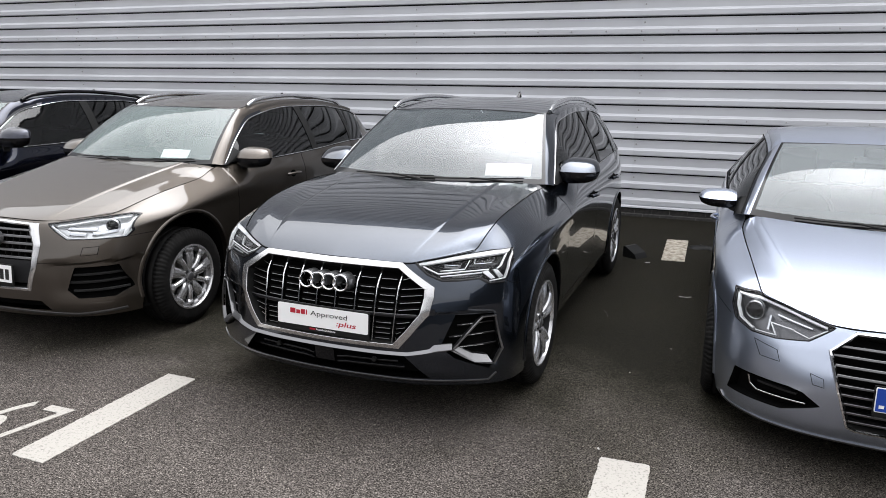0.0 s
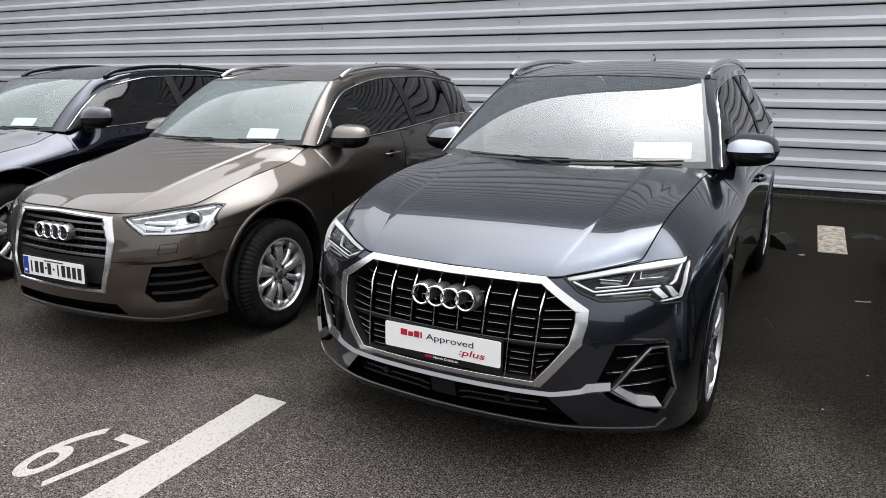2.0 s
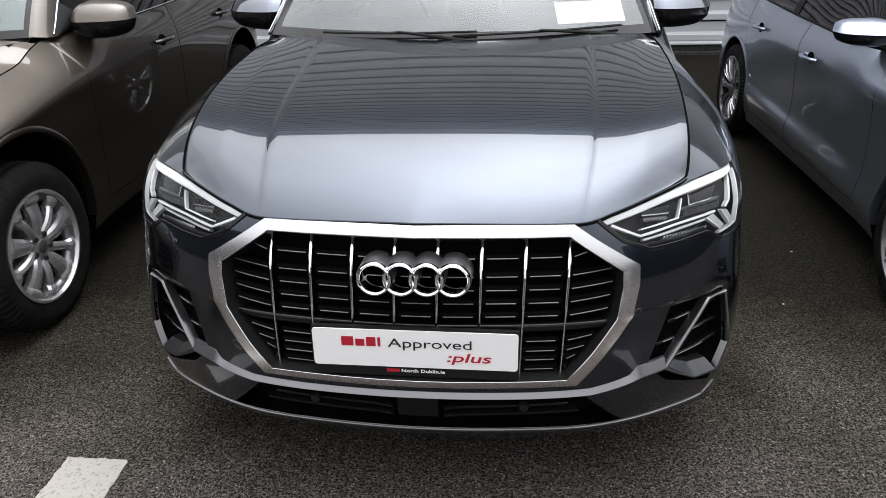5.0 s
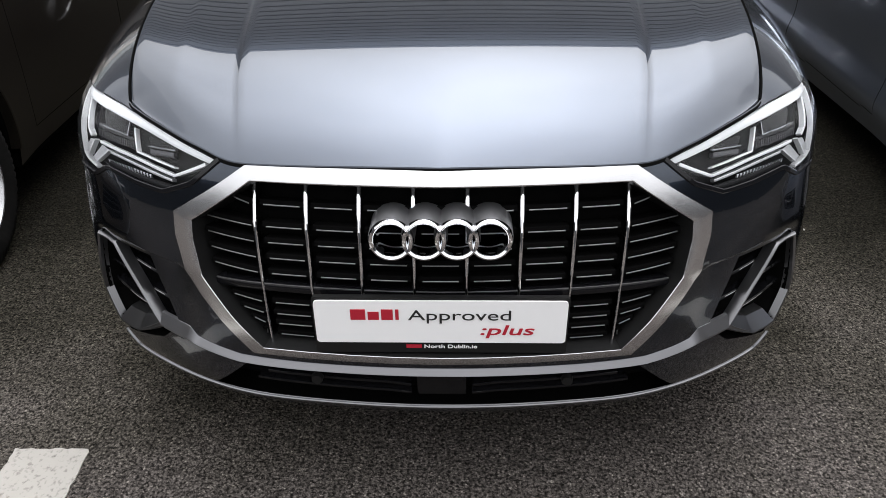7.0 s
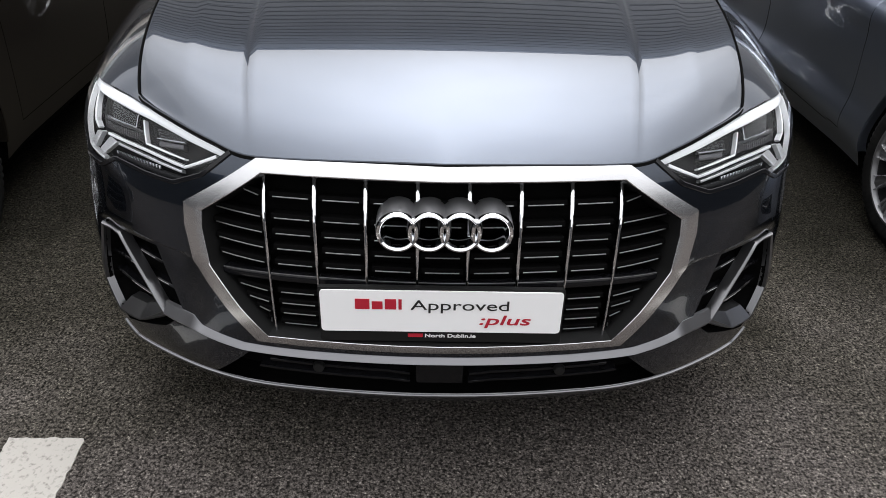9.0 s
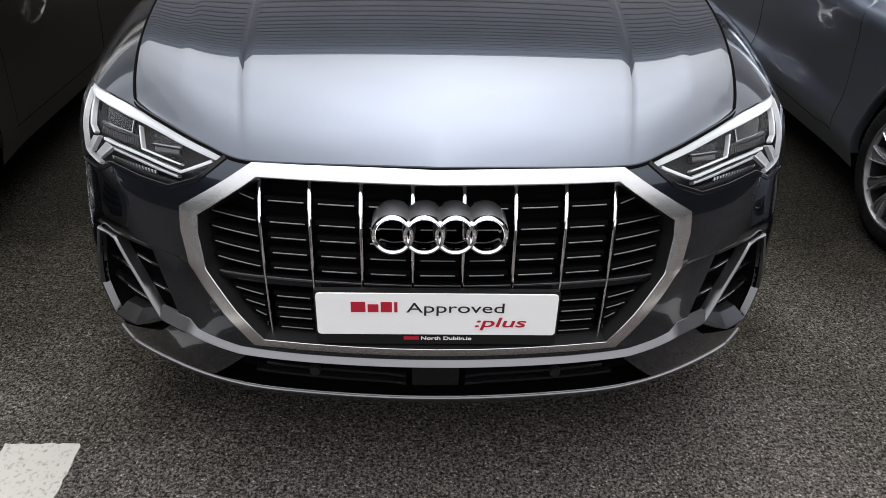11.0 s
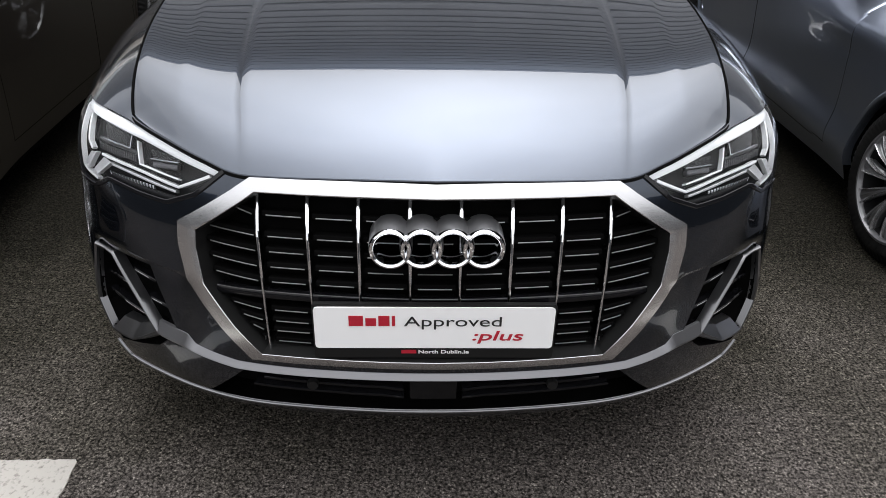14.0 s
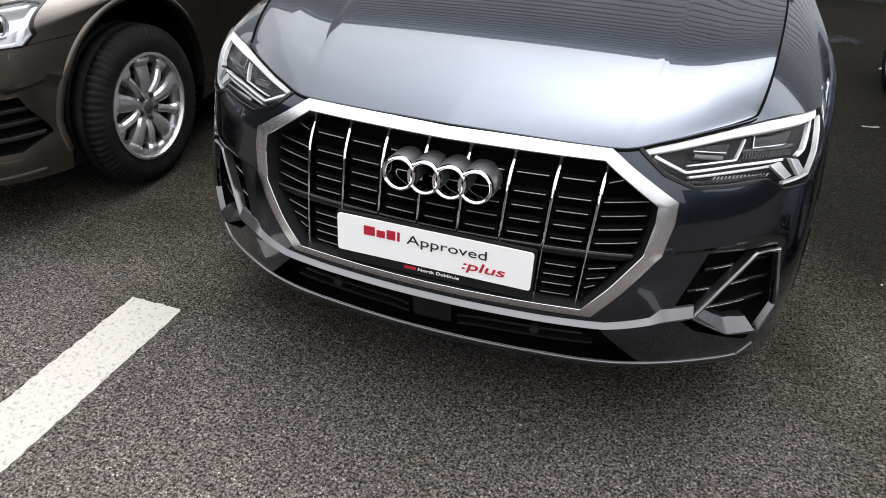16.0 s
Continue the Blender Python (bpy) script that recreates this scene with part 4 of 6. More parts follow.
def mirror(car, c, sg, paint_mat):
    """Door mirror: painted shell on a black foot, glass facing back."""
    mx, my, mz = c["mirror"]
    rows = []
    sx, sy, sz = c.get("mirror_size", (0.125, 0.075, 0.075))
    for t in np.linspace(0, 1, 15):
        x = -sx + 2 * sx * t
        k = (1 - (abs(2 * t - 0.92) / 1.08) ** 3.2) ** 0.42 if abs(2 * t - 0.92) < 1.08 else 0.0
        k = max(k, 0.05)
        lean = 0.055 * t * t
        row = []
        for a in np.linspace(0, 2 * math.pi, 25):
            ca, sa = math.cos(a), math.sin(a)
            yy = sy * k * (ca if ca < 0 else 0.55 * ca)
            zz = sz * k * (abs(sa) ** 0.75) * (1 if sa > 0 else -1) * (1.0 - 0.18 * t)
            row.append((sg * (mx + x), my + yy + lean + (c.get("mirror_lean", 0.055) if zz > 0 else 0.012) * zz / sz, mz + zz))
        rows.append(row)
    upper, lower = bmesh.new(), bmesh.new()
    R = np.asarray(rows)
    grid(upper, R[:, 0:13])
    low = R[:, 12:25]
    grid(lower, low)
    for b in (upper, lower):
        weld(b, 1e-4)
        bmesh.ops.recalc_face_normals(b, faces=b.faces)
    cut_z = mz
    shell = part("door_mirror", upper, c.get("mirror_cap", paint_mat), car, "door mirror shell", 60)
    part("mirror_base", lower, BLACK_GLOSS if c.get("mirror_black", True) else paint_mat, shell, "gloss black underside", 60)
    bm = bmesh.new()
    x_in = mx - sx + 0.02
    grid(bm, [[(sg * x, my + dy, z) for dy, z in ((-0.03, mz - 0.02 + dz), (-0.035, mz - 0.05 + dz), (0.03, mz - 0.055 + dz), (0.035, mz - 0.02 + dz), (-0.03, mz - 0.02 + dz))] for x, dz in ((x_in + 0.05, 0.0), (x_in - 0.02, -0.02), (c["mirror_root"], -0.075))])
    bmesh.ops.recalc_face_normals(bm, faces=bm.faces)
    part("mirror_stalk", bm, BLACK, shell, "", 50)


def lower_car(car, c, paint_mat, body, openings=()):
    """Painted lower shell with wheel arches and door gaps, underbody, hood."""
    S, u = body.S, body.u
    fy, ry, R = c["axles"][0], c["axles"][1], c["wheel"][0]
    ra = R + c.get("arch_gap", 0.045)
    zc = R + c.get("arch_lift", 0.0)
    bm = bmesh.new()
    body.fill(bm, S)
    for y in (fy, ry):
        hull = [(y + ra * math.cos(t), zc + ra * math.sin(t)) for t in np.linspace(0, math.pi, 26)] + [(y - ra * 0.98, 0.05), (y + ra * 0.98, 0.05)]
        cut(bm, hull, "x", 0.45, 1.2)
        cut(bm, hull, "x", -1.2, -0.45)
    for poly in openings:
        cut(bm, poly)
    # doors: lift the faces between the gap lines out into their own meshes
    d0, d1, d2 = c["door_y"]
    zs = c["sill"]
    doors = {}
    for f in bm.faces:
        p = f.calc_center_median()
        if abs(p.x) > 0.7 and p.z > zs and d0 < p.y < d2:
            key = (1 if p.x > 0 else -1, 0 if p.y < d1 else 1)
            if (p.y - ry) ** 2 + (p.z - zc) ** 2 < (ra + 0.05) ** 2:
                continue
            doors.setdefault(key, []).append(f)
    for key, fs in sorted(doors.items()):
        src = bm.copy()
        bm.faces.index_update()
        keep = {f.index for f in fs}
        src.faces.ensure_lookup_table()
        bmesh.ops.delete(src, geom=[f for f in src.faces if f.index not in keep], context="FACES")
        rim = [v for v in src.verts if v.is_boundary]
        cen = sum((v.co for v in src.verts), Vector()) / len(src.verts)
        for v in rim:
            d = v.co - cen
            if abs(v.co.z - src_top(body, v.co.y)) > 0.01:
                v.co.z -= 0.003 if d.z > 0 else -0.003
            v.co.y -= 0.0035 if d.y > 0 else -0.0035
        door = part("door", src, paint_mat, car, "", 40)
        sg, k = key
        hy = (d1 - 0.20) if k == 0 else (d2 - 0.26)
        handle(door, body, sg, hy, c["handle_z"] + 0.025 * k, paint_mat)
    bmesh.ops.delete(bm, geom=[f for fs in doors.values() for f in fs], context="FACES")
    part("body", bm, paint_mat, car, "", 40)
    # dark inner skin behind the gaps
    bm = bmesh.new()
    T = S.copy()
    keep = (T[:, 3, 1] > d0 - 0.1) & (T[:, 3, 1] < d2 + 0.1) & (T[:, 3, 0] > 0.6)
    T = T[keep] - np.array([0.02, 0, 0])
    bm.free()
    hole = [(ry + (ra + 0.05) * math.cos(t), zc + (ra + 0.05) * math.sin(t)) for t in np.linspace(0, 2 * math.pi, 24, endpoint=False)]
    for sg in (1, -1):
        bm = bmesh.new()
        grid(bm, T * np.array([sg, 1, 1]))
        cut(bm, hole, "x", *((0.45, 1.2) if sg > 0 else (-1.2, -0.45)))
        part("door_seal", bm, DARK, car)
    # arch lips and liners
    for sg in (1, -1):
        for y in (fy, ry):
            lip, liner = bmesh.new(), bmesh.new()
            rows, lrows = [], []
            for t in np.linspace(-0.06 * math.pi, 1.06 * math.pi, 40):
                ct, st = math.cos(t), math.sin(t)
                pa = body.flank(y + (ra + 0.024) * ct, max(zc + (ra + 0.024) * st, 0.23), sg, 0.001)
                pm = body.flank(y + (ra + 0.012) * ct, max(zc + (ra + 0.012) * st, 0.23), sg, 0.010)
                pb = body.flank(y + (ra + 0.001) * ct, max(zc + (ra + 0.001) * st, 0.23), sg, 0.006)
                rows.append([pa, pm, pb, pb - Vector((sg * 0.04, 0, 0))])
                lrows.append([Vector((sg * xx, y + (ra + 0.004) * ct, max(zc + (ra + 0.004) * st, 0.2))) for xx in (abs(pb.x) - 0.01, 0.5)])
            grid(lip, rows)
            bmesh.ops.recalc_face_normals(lip, faces=lip.faces)
            part("arch_lip", lip, c.get("lip_material", paint_mat), car, "", 60)
            grid(liner, lrows)
            last = [r[1] for r in lrows]
            add(liner, last, [range(len(last))])
            part("arch_liner", liner, DARK, car)
    # underbody
    bm = bmesh.new()
    box(bm, (-0.55, 0.42, 0.2), (0.55, c["length"] - 0.25, 0.30), 0.02)
    box(bm, (-0.84, fy + ra + 0.02, 0.2), (0.84, ry - ra - 0.02, 0.27), 0.02)
    part("underbody", bm, DARK, car)


def src_top(body, y):
    return body.at(y).z


def handle(door, body, sg, y, z, paint_mat):
    bm = bmesh.new()
    pts, rs = [], []
    for t in np.linspace(0, 1, 12):
        p = body.flank(y - 0.10 + 0.2 * t, z, sg, 0.008 + 0.03 * math.sin(math.pi * t) ** 0.5)
        pts.append(p)
        rs.append(0.012)
    tube(bm, pts, rs, 8)
    part("handle", bm, paint_mat, door, "", 60)
    bm = bmesh.new()
    rows = []
    for t in np.linspace(0, 2 * math.pi, 20):
        rows.append([body.flank(y + 0.045 * k * math.cos(t), z + 0.03 * k * math.sin(t), sg, 0.0015) for k in (1, 0.02)])
    grid(bm, rows)
    bmesh.ops.recalc_face_normals(bm, faces=bm.faces)
    part("handle_recess", bm, DARK, door)


def hood_points(c, body):
    """Points over a hood that rises steeply from the nose and runs flat to the cowl: a raised middle between two stepped creases, a soft fold outside them, and a drop to the lamps."""
    u0, cowl, af = c["hood_u"], c["cowl"], c["a_foot"]
    top = body.S[:, -1]
    F = top[body.u <= u0 + 1e-6]
    E = top[body.u >= u0 - 1e-6]
    E = E[E[:, 1] < af[1] + 0.02]
    ky, ks = zip(*c["hood_slope"])
    gy = np.linspace(F[0, 1], 1.6, 300)
    gs = smoothed(np.interp(gy, ky, ks)[:, None], 60)[:, 0]
    gz = F[0, 2] + np.concatenate([[0], np.cumsum((gs[1:] + gs[:-1]) / 2 * np.diff(gy))])
    P = lambda y: np.interp(y, gy, gz)
    xe = lambda y: np.interp(y, E[:, 1], E[:, 0]) - 0.004
    xc = lambda y: np.interp(y, *zip(*c["hood_crease"]))
    xf = lambda y: np.interp(y, *zip(*c["hood_fold"]))
    Q = (0.0, 0.55, 0.65, 0.85, 1.0)
    q = np.concatenate([np.linspace(0, 0.55, 26, endpoint=False), np.linspace(0.55, 0.65, 12, endpoint=False), np.linspace(0.65, 0.85, 14, endpoint=False), np.linspace(0.85, 1.0, 13)])
    wide = c["crease_width"]

    def across(y):
        e = xe(y)
        return np.array([np.interp(a, Q, (0, xc(b), xc(b) + wide, xf(b), d)) for a, b, d in zip(q, y, e)])
    yF = np.interp(q * F[-1, 0], F[:, 0], F[:, 1])
    for _ in range(6):
        x0 = across(yF)
        yF = np.interp(x0, F[:, 0], F[:, 1])
    x0[-1], yF[-1] = F[-1, 0] - 0.004, F[-1, 1]
    zF = np.interp(x0, F[:, 0], F[:, 2])
    yR = cowl[0] - 0.012 + (E[-1, 1] - cowl[0]) * (x0 / x0[-1]) ** 2
    drop = P(yF) - zF
    rows = []
    for t in np.linspace(0, 1, 76) ** 1.3:
        y = yF + (yR - yF) * t
        x = across(y) if t > 0 else x0
        back = y - yF
        ease = np.clip(back / 0.15, 0, 1)
        z = P(y) - drop * np.exp(-back / 0.085) - 0.007 * (x / 0.5) ** 2 * ease
        w = np.clip((x - xc(y)) / wide, 0, 1)
        z += c["crease_rise"] * (0.15 + 0.85 * np.clip(back / 0.4, 0, 1)) * ((1 - w) ** 2 - 1) * np.clip(back / 0.02, 0, 1)
        out = np.clip(x - xf(y), 0, None)
        z -= (0.05 * out + 0.25 * out ** 2) * ease
        z += (np.interp(y[-1], E[:, 1], E[:, 2]) - z[-1]) * np.clip((q - 0.6) / 0.4, 0, 1) ** c["hood_edge"]
        rows.append(np.stack([x, y, z], 1))
    half = np.stack(rows, 1)
    return np.concatenate([half[:0:-1] * np.array([-1, 1, 1]), half]), F


def bonnet(car, c, paint_mat, body):
    """Hood panel with its seams, and what closes the nose under it."""
    R, F = hood_points(c, body)
    cowl, af = c["cowl"], c["a_foot"]
    # front edge rolled under
    roll = R[:, :1].copy()
    roll[:, 0, 2] -= 0.018
    roll[:, 0, 1] += 0.014
    R = np.concatenate([roll, R], 1)
    bm = bmesh.new()
    grid(bm, R, flip=True)
    bmesh.ops.recalc_face_normals(bm, faces=bm.faces)
    if sum(f.normal.z for f in bm.faces) < 0:
        bmesh.ops.reverse_faces(bm, faces=bm.faces)
    part("bonnet", bm, paint_mat, car, "", 50)
    for edge in (R[0], R[-1]):
        bm = bmesh.new()
        tube(bm, [Vector(p) + Vector((math.copysign(0.003, p[0]), 0, -0.0005)) for p in edge[1:]], 0.003, 6)
        part("bonnet_seam", bm, DARK, car)
    # shut line along the nose
    nose = [Vector(p) for p in F]
    nose = [Vector((-p.x, p.y, p.z)) for p in nose[:0:-1]] + nose
    bm = bmesh.new()
    tube(bm, [p + Vector((0, -0.002, -0.006)) for p in nose[::2]], 0.0045, 6)
    part("bonnet_gap", bm, DARK, car)
    # tray closing the nose from below
    bm = bmesh.new()
    low = [body.S[i, 0] for i, q in enumerate(body.u) if q <= 3.4]
    low = [np.array([-p[0], p[1], p[2]]) for p in low[:0:-1]] + low
    grid(bm, [[(p[0], p[1] + 0.006, p[2] + 0.008), (p[0], max(p[1] + 0.01, 0.55), p[2] + 0.008)] for p in low])
    part("under_tray", bm, DARK, car)
    bm = bmesh.new()
    box(bm, (-0.6, 0.32, 0.35), (0.6, cowl[0] + 0.2, c["heights"][3][0]))
    part("engine_bay", bm, DARK, car)
    # scuttle under the windscreen
    bm = bmesh.new()
    rows = []
    for a in np.linspace(-1, 1, 25):
        y = cowl[0] + (af[1] - cowl[0]) * a * a
        z = cowl[1] + (af[2] - cowl[1]) * a * a
        rows.append([(a * af[0], y - 0.05, z - 0.03), (a * af[0], y + 0.01, z - 0.012), (a * af[0], y + 0.05, z + 0.012)])
    grid(bm, rows)
    part("scuttle", bm, BLACK, car)


def wipers(car, ws, w=0.012):
    for s0, s1 in ((0.16, 0.56), (0.50, 0.92)):
        bm = bmesh.new()
        pts = [ws(s0 + (s1 - s0) * t, 0.022 + 0.022 * t) + Vector((0, -0.008, 0.014)) for t in np.linspace(0, 1, 14)]
        tube(bm, pts, 0.0045, 6)
        tube(bm, [ws(s1 - 0.02, 0.004) + Vector((0, -0.012, 0.006)), ws(s0 + (s1 - s0) * 0.75, 0.012) + Vector((0, -0.016, 0.02)), ws(s0 + (s1 - s0) * 0.5, 0.033) + Vector((0, -0.01, 0.02))], [0.008, 0.007, 0.005], 6)
        part("wiper", bm, BLACK, car, "", 50)


def make_car(name, label, c, paint_mat, screen, place, openings=()):
    car = tagged(new(name), label, "car", "parked cars")
    body = Body(c["plan"], c["heights"], c["insets"], c.get("recess"), c.get("top_line"))
    lower_car(car, c, paint_mat, body, openings)
    bonnet(car, c, paint_mat, body)
    ws = cabin(car, c, paint_mat, screen, body)
    wipers(car, ws)
    R, r, w, style, material = c["wheel"]
    for x in (1, -1):
        for y in c["axles"]:
            wheel(car, name, style, R, r, w, material, x * c["wheel_x"], y)
    car.matrix_world = place
    return car, body, ws


def emblem(car, body, x0, z0, r, pitch, off, tilt=8.0, depth=0.042):
    """Four linked chrome rings standing on the grille."""
    p0 = body.front(x0, z0, 0)
    for k in range(4):
        bm = bmesh.new()
        revolve(bm, [(r * 0.76, -depth), (r * 0.76, 0.002), (r * 0.80, 0.006), (r * 0.88, 0.008), (r * 0.96, 0.006), (r, 0.001), (r * 1.01, -depth)], 40)
        bmesh.ops.recalc_face_normals(bm, faces=bm.faces)
        m = Matrix.Translation((x0 + (k - 1.5) * pitch, p0.y - off + 0.0008 * k, z0)) @ Euler((radians(-tilt), 0, 0)).to_matrix().to_4x4() @ Euler((0, 0, radians(-90))).to_matrix().to_4x4()
        bm.transform(m)
        loop = part("emblem_ring", bm, CHROME, car, "polished chrome ring", 40)
        bm = bmesh.new()
        revolve(bm, [(r * 1.012, -0.001), (r * 1.03, -0.008), (r * 1.05, -depth - 0.012)], 40)
        bm.transform(m)
        part("ring_barrel", bm, BARREL, loop, "satin grey ring barrel", 40)


def rounded_plate(bm, w, h, t, r, m):
    """A flat plate with rounded corners, standing in x and z, front at -y."""
    P = []
    for cx, cz, a0 in ((w / 2 - r, h / 2 - r, 0), (-w / 2 + r, h / 2 - r, 90), (-w / 2 + r, -h / 2 + r, 180), (w / 2 - r, -h / 2 + r, 270)):
        P += [(cx + r * math.cos(radians(a0 + d)), cz + r * math.sin(radians(a0 + d))) for d in (0, 30, 60, 90)]
    n = len(P)
    add(bm, [m @ Vector((x, -t, z)) for x, z in P] + [m @ Vector((x, 0, z)) for x, z in P], [range(n), range(2 * n - 1, n - 1, -1)] + [(i, n + i, n + (i + 1) % n, (i + 1) % n) for i in range(n)])
    bmesh.ops.recalc_face_normals(bm, faces=bm.faces)


UPRIGHT = Euler((radians(90), 0, 0)).to_matrix().to_4x4()


def flat_bar(name, x0, x1, z0, z1, material, m, parent, d=0.001):
    bm = bmesh.new()
    box(bm, (x0, -d, z0), (x1, 0, z1), 0, m)
    return part(name, bm, material, parent)


def paper(car, ws, s, w, size, name="paper_sheet"):
    """A printed sheet lying up against the inside of the windscreen."""
    sheet_w, sheet_h = size
    p = ws(s, w)
    e = 0.02
    du, dw = (ws(s + e, w) - ws(s - e, w)).normalized(), (ws(s, w + e) - ws(s, w - e)).normalized()
    n = du.cross(dw).normalized()
    if n.z < 0:
        n = -n
    bm = bmesh.new()
    o = p - n * 0.012
    grid(bm, [[o + du * a + dw * b - n * 0.004 * abs(a) / sheet_w for b in np.linspace(0, sheet_h, 3)] for a in np.linspace(-sheet_w / 2, sheet_w / 2, 5)])
    sheet = part(name, bm, PAPER, car, "white printed paper sheet", 60)
    for k, (a, b, l) in enumerate(((-0.30, 0.62, 0.13), (0.12, 0.70, 0.18), (0.14, 0.58, 0.12), (-0.05, 0.35, 0.3))):
        bm = bmesh.new()
        grid(bm, [[o + n * 0.002 + du * x * sheet_w + dw * y * sheet_h for y in (b, b + 0.045)] for x in (a, a + l)])
        part("print_line", bm, PALE_INK, sheet)
    return sheet


# ---- the dark grey SUV ----
GREY = dict(
    length=4.46, axles=(0.92, 3.60), wheel=(0.36, 0.245, 0.235, "twin", ALLOY), wheel_x=0.915, sill=0.33, door_y=(1.50, 2.52, 3.52), handle_z=0.92,
    plan=[(0, 0.0), (0.40, 0.033), (0.69, 0.155), (0.888, 0.40), (0.934, 0.92), (0.922, 1.5), (0.922, 1.78), (0.922, 2.6), (0.93, 3.6), (0.80, 4.30), (0, 4.45)],
    heights=[(.235, .235, .23, .225, .22, .24, .24, .24, .26, .30, .32), (.32, .32, .32, .33, .36, .34, .34, .34, .36, .40, .42), (.50, .50, .50, .52, .58, .55, .55, .55, .58, .60, .60),
             (.68, .68, .69, .72, .78, .80, .80, .82, .84, .80, .80), (.80, .80, .80, .86, .90, .93, .94, .96, .98, .95, .95), (.857, .858, .885, .928, 1.004, 1.075, 1.075, 1.09, 1.13, 1.10, 1.05)],
    insets=[(.05, .05, .04, .03, .02, .05, .05, .05, .03, .05, .06), (.015, .015, .01, .01, 0, .03, .03, .03, 0, 0, 0), (0, 0, 0, 0, 0, .012, .012, .012, 0, 0, 0),
            (.04, .04, .03, .02, 0, 0, 0, 0, 0, .01, .01), (.075, .075, .075, .05, .02, .005, .005, .005, .01, .03, .03), (.11, .11, .14, .138, .145, .16, .05, .045, .05, .06, .06)],
    a_head=(0.60, 2.06, 1.518), roof_half=0.60, roof_y=(1.98, 4.05), roof_z=1.603, roof_arc=(0.072, 0.085), roof_crown=0.035,
    belt_y=(1.62, 4.22), d_head=(0.60, 4.22, 1.42), d_foot=(0.68, 4.36, 1.13), a_share=0.28, roof_share=(0.28, 0.84), panes=(0.07, 0.44, 0.73, 0.86), rails=(2.12, 3.9),
    mirror=(0.925, 1.72, 1.155), mirror_root=0.84, mirror_size=(0.125, 0.09, 0.088), aerial_y=3.45, trim_material=RUBBER, pillar_material=PILLAR, seal_material=PILLAR)

BASE_SUV = dict(GREY)
GREY.update(
    hood_u=2.6, recess=(0.50, 0.60, 0.80, 0.85, 0.44, 0.618, 0.016), trim_material=SATIN, pillar_material=GREY_PAINT, seal_material=GREY_PAINT, mirror_lean=0.11, cowl=(1.215, 1.092), a_foot=(0.765, 1.45, 1.092), crease_width=0.017, crease_rise=0.003, hood_edge=2.5, screen_bulge=0.044, side_bulge=0.018, trim_r=0.003, pillar_bulge=0.35,
    top_line=[(0, 0, .107, .851), (1, .40, .135, .848), (1.5, .50, .184, .863), (2, .60, .255, .8805), (2.4, .66, .305, .890), (2.6, .695, .342, .897), (2.75, .706, .385, .925), (3, .717, .46, .965), (3.3, .728, .58, 1.006), (3.6, .739, .72, 1.034), (4, .753, .95, 1.060), (4.6, .762, 1.28, 1.080), (5.2, .775, 1.55, 1.085)],
    hood_slope=[(.11, .491), (.2, .435), (.3, .373), (.4, .311), (.5, .248), (.6, .199), (.7, .168), (.8, .150), (.9, .141), (1.0, .135), (1.1, .130), (1.2, .126), (1.6, .11)],
    hood_crease=[(.11, .40), (.35, .445), (.5, .462), (.7, .478), (1.35, .508)], hood_fold=[(.11, .56), (.45, .60), (1.2, .67), (1.5, .69)])
GREY["heights"] = [list(h) for h in GREY["heights"]]
GREY["insets"] = [list(h) for h in GREY["insets"]]
GREY["heights"][4][4], GREY["insets"][4][4] = .93, .03
for row, lower, upper in ((0, .004, .0), (1, -.006, -.008), (2, -.004, -.004)):
    GREY["insets"][row][3], GREY["insets"][row][4] = lower, upper
GREY["plan"] = GREY["plan"][:3] + [(0.902, 0.41), (0.938, 0.92)] + GREY["plan"][5:]

GREY_GRILLE = [(-0.39, 0.845), (-0.558, 0.738), (-0.560, 0.690), (-0.545, 0.610), (-0.475, 0.515), (-0.412, 0.437), (0.412, 0.437), (0.475, 0.515), (0.545, 0.610), (0.560, 0.690), (0.558, 0.738), (0.39, 0.845)]
GREY_INNER = [(-0.378, 0.818), (-0.512, 0.728), (-0.514, 0.690), (-0.502, 0.612), (-0.440, 0.526), (-0.384, 0.460), (0.384, 0.460), (0.440, 0.526), (0.502, 0.612), (0.514, 0.690), (0.512, 0.728), (0.378, 0.818)]
GREY_LAMP = [(0.449, 0.848), (0.52, 0.860), (0.60, 0.874), (0.698, 0.889), (0.765, 0.897), (0.846, 0.896), (0.868, 0.845), (0.860, 0.775), (0.845, 0.748), (0.788, 0.748), (0.745, 0.775), (0.66, 0.768), (0.585, 0.768), (0.515, 0.797)]
GREY_LAMP_CUT = [(0.449, 0.848), (0.60, 0.874), (0.765, 0.8975), (0.846, 0.896), (0.868, 0.845), (0.860, 0.778), (0.745, 0.772), (0.66, 0.768), (0.585, 0.768), (0.515, 0.797)]
GREY_LAMP_NOTCH = [(0.748, 0.774), (0.860, 0.779), (0.845, 0.748), (0.788, 0.748)]
GREY_LOWER = [(-0.43, 0.402), (0.43, 0.402), (0.55, 0.276), (-0.55, 0.276)]
GREY_INTAKE = [(0.655, 0.602), (0.815, 0.602), (0.856, 0.40), (0.806, 0.318), (0.665, 0.385), (0.60, 0.45)]


def grille_width(z, outline):
    """Half width of a grille outline at height z."""
    P = outline + outline[:1]
    xs = [abs(a[0] + (b[0] - a[0]) * (z - a[1]) / (b[1] - a[1])) for a, b in zip(P, P[1:]) if (a[1] - z) * (b[1] - z) <= 0 and a[1] != b[1]]
    return max(xs) if xs else 0


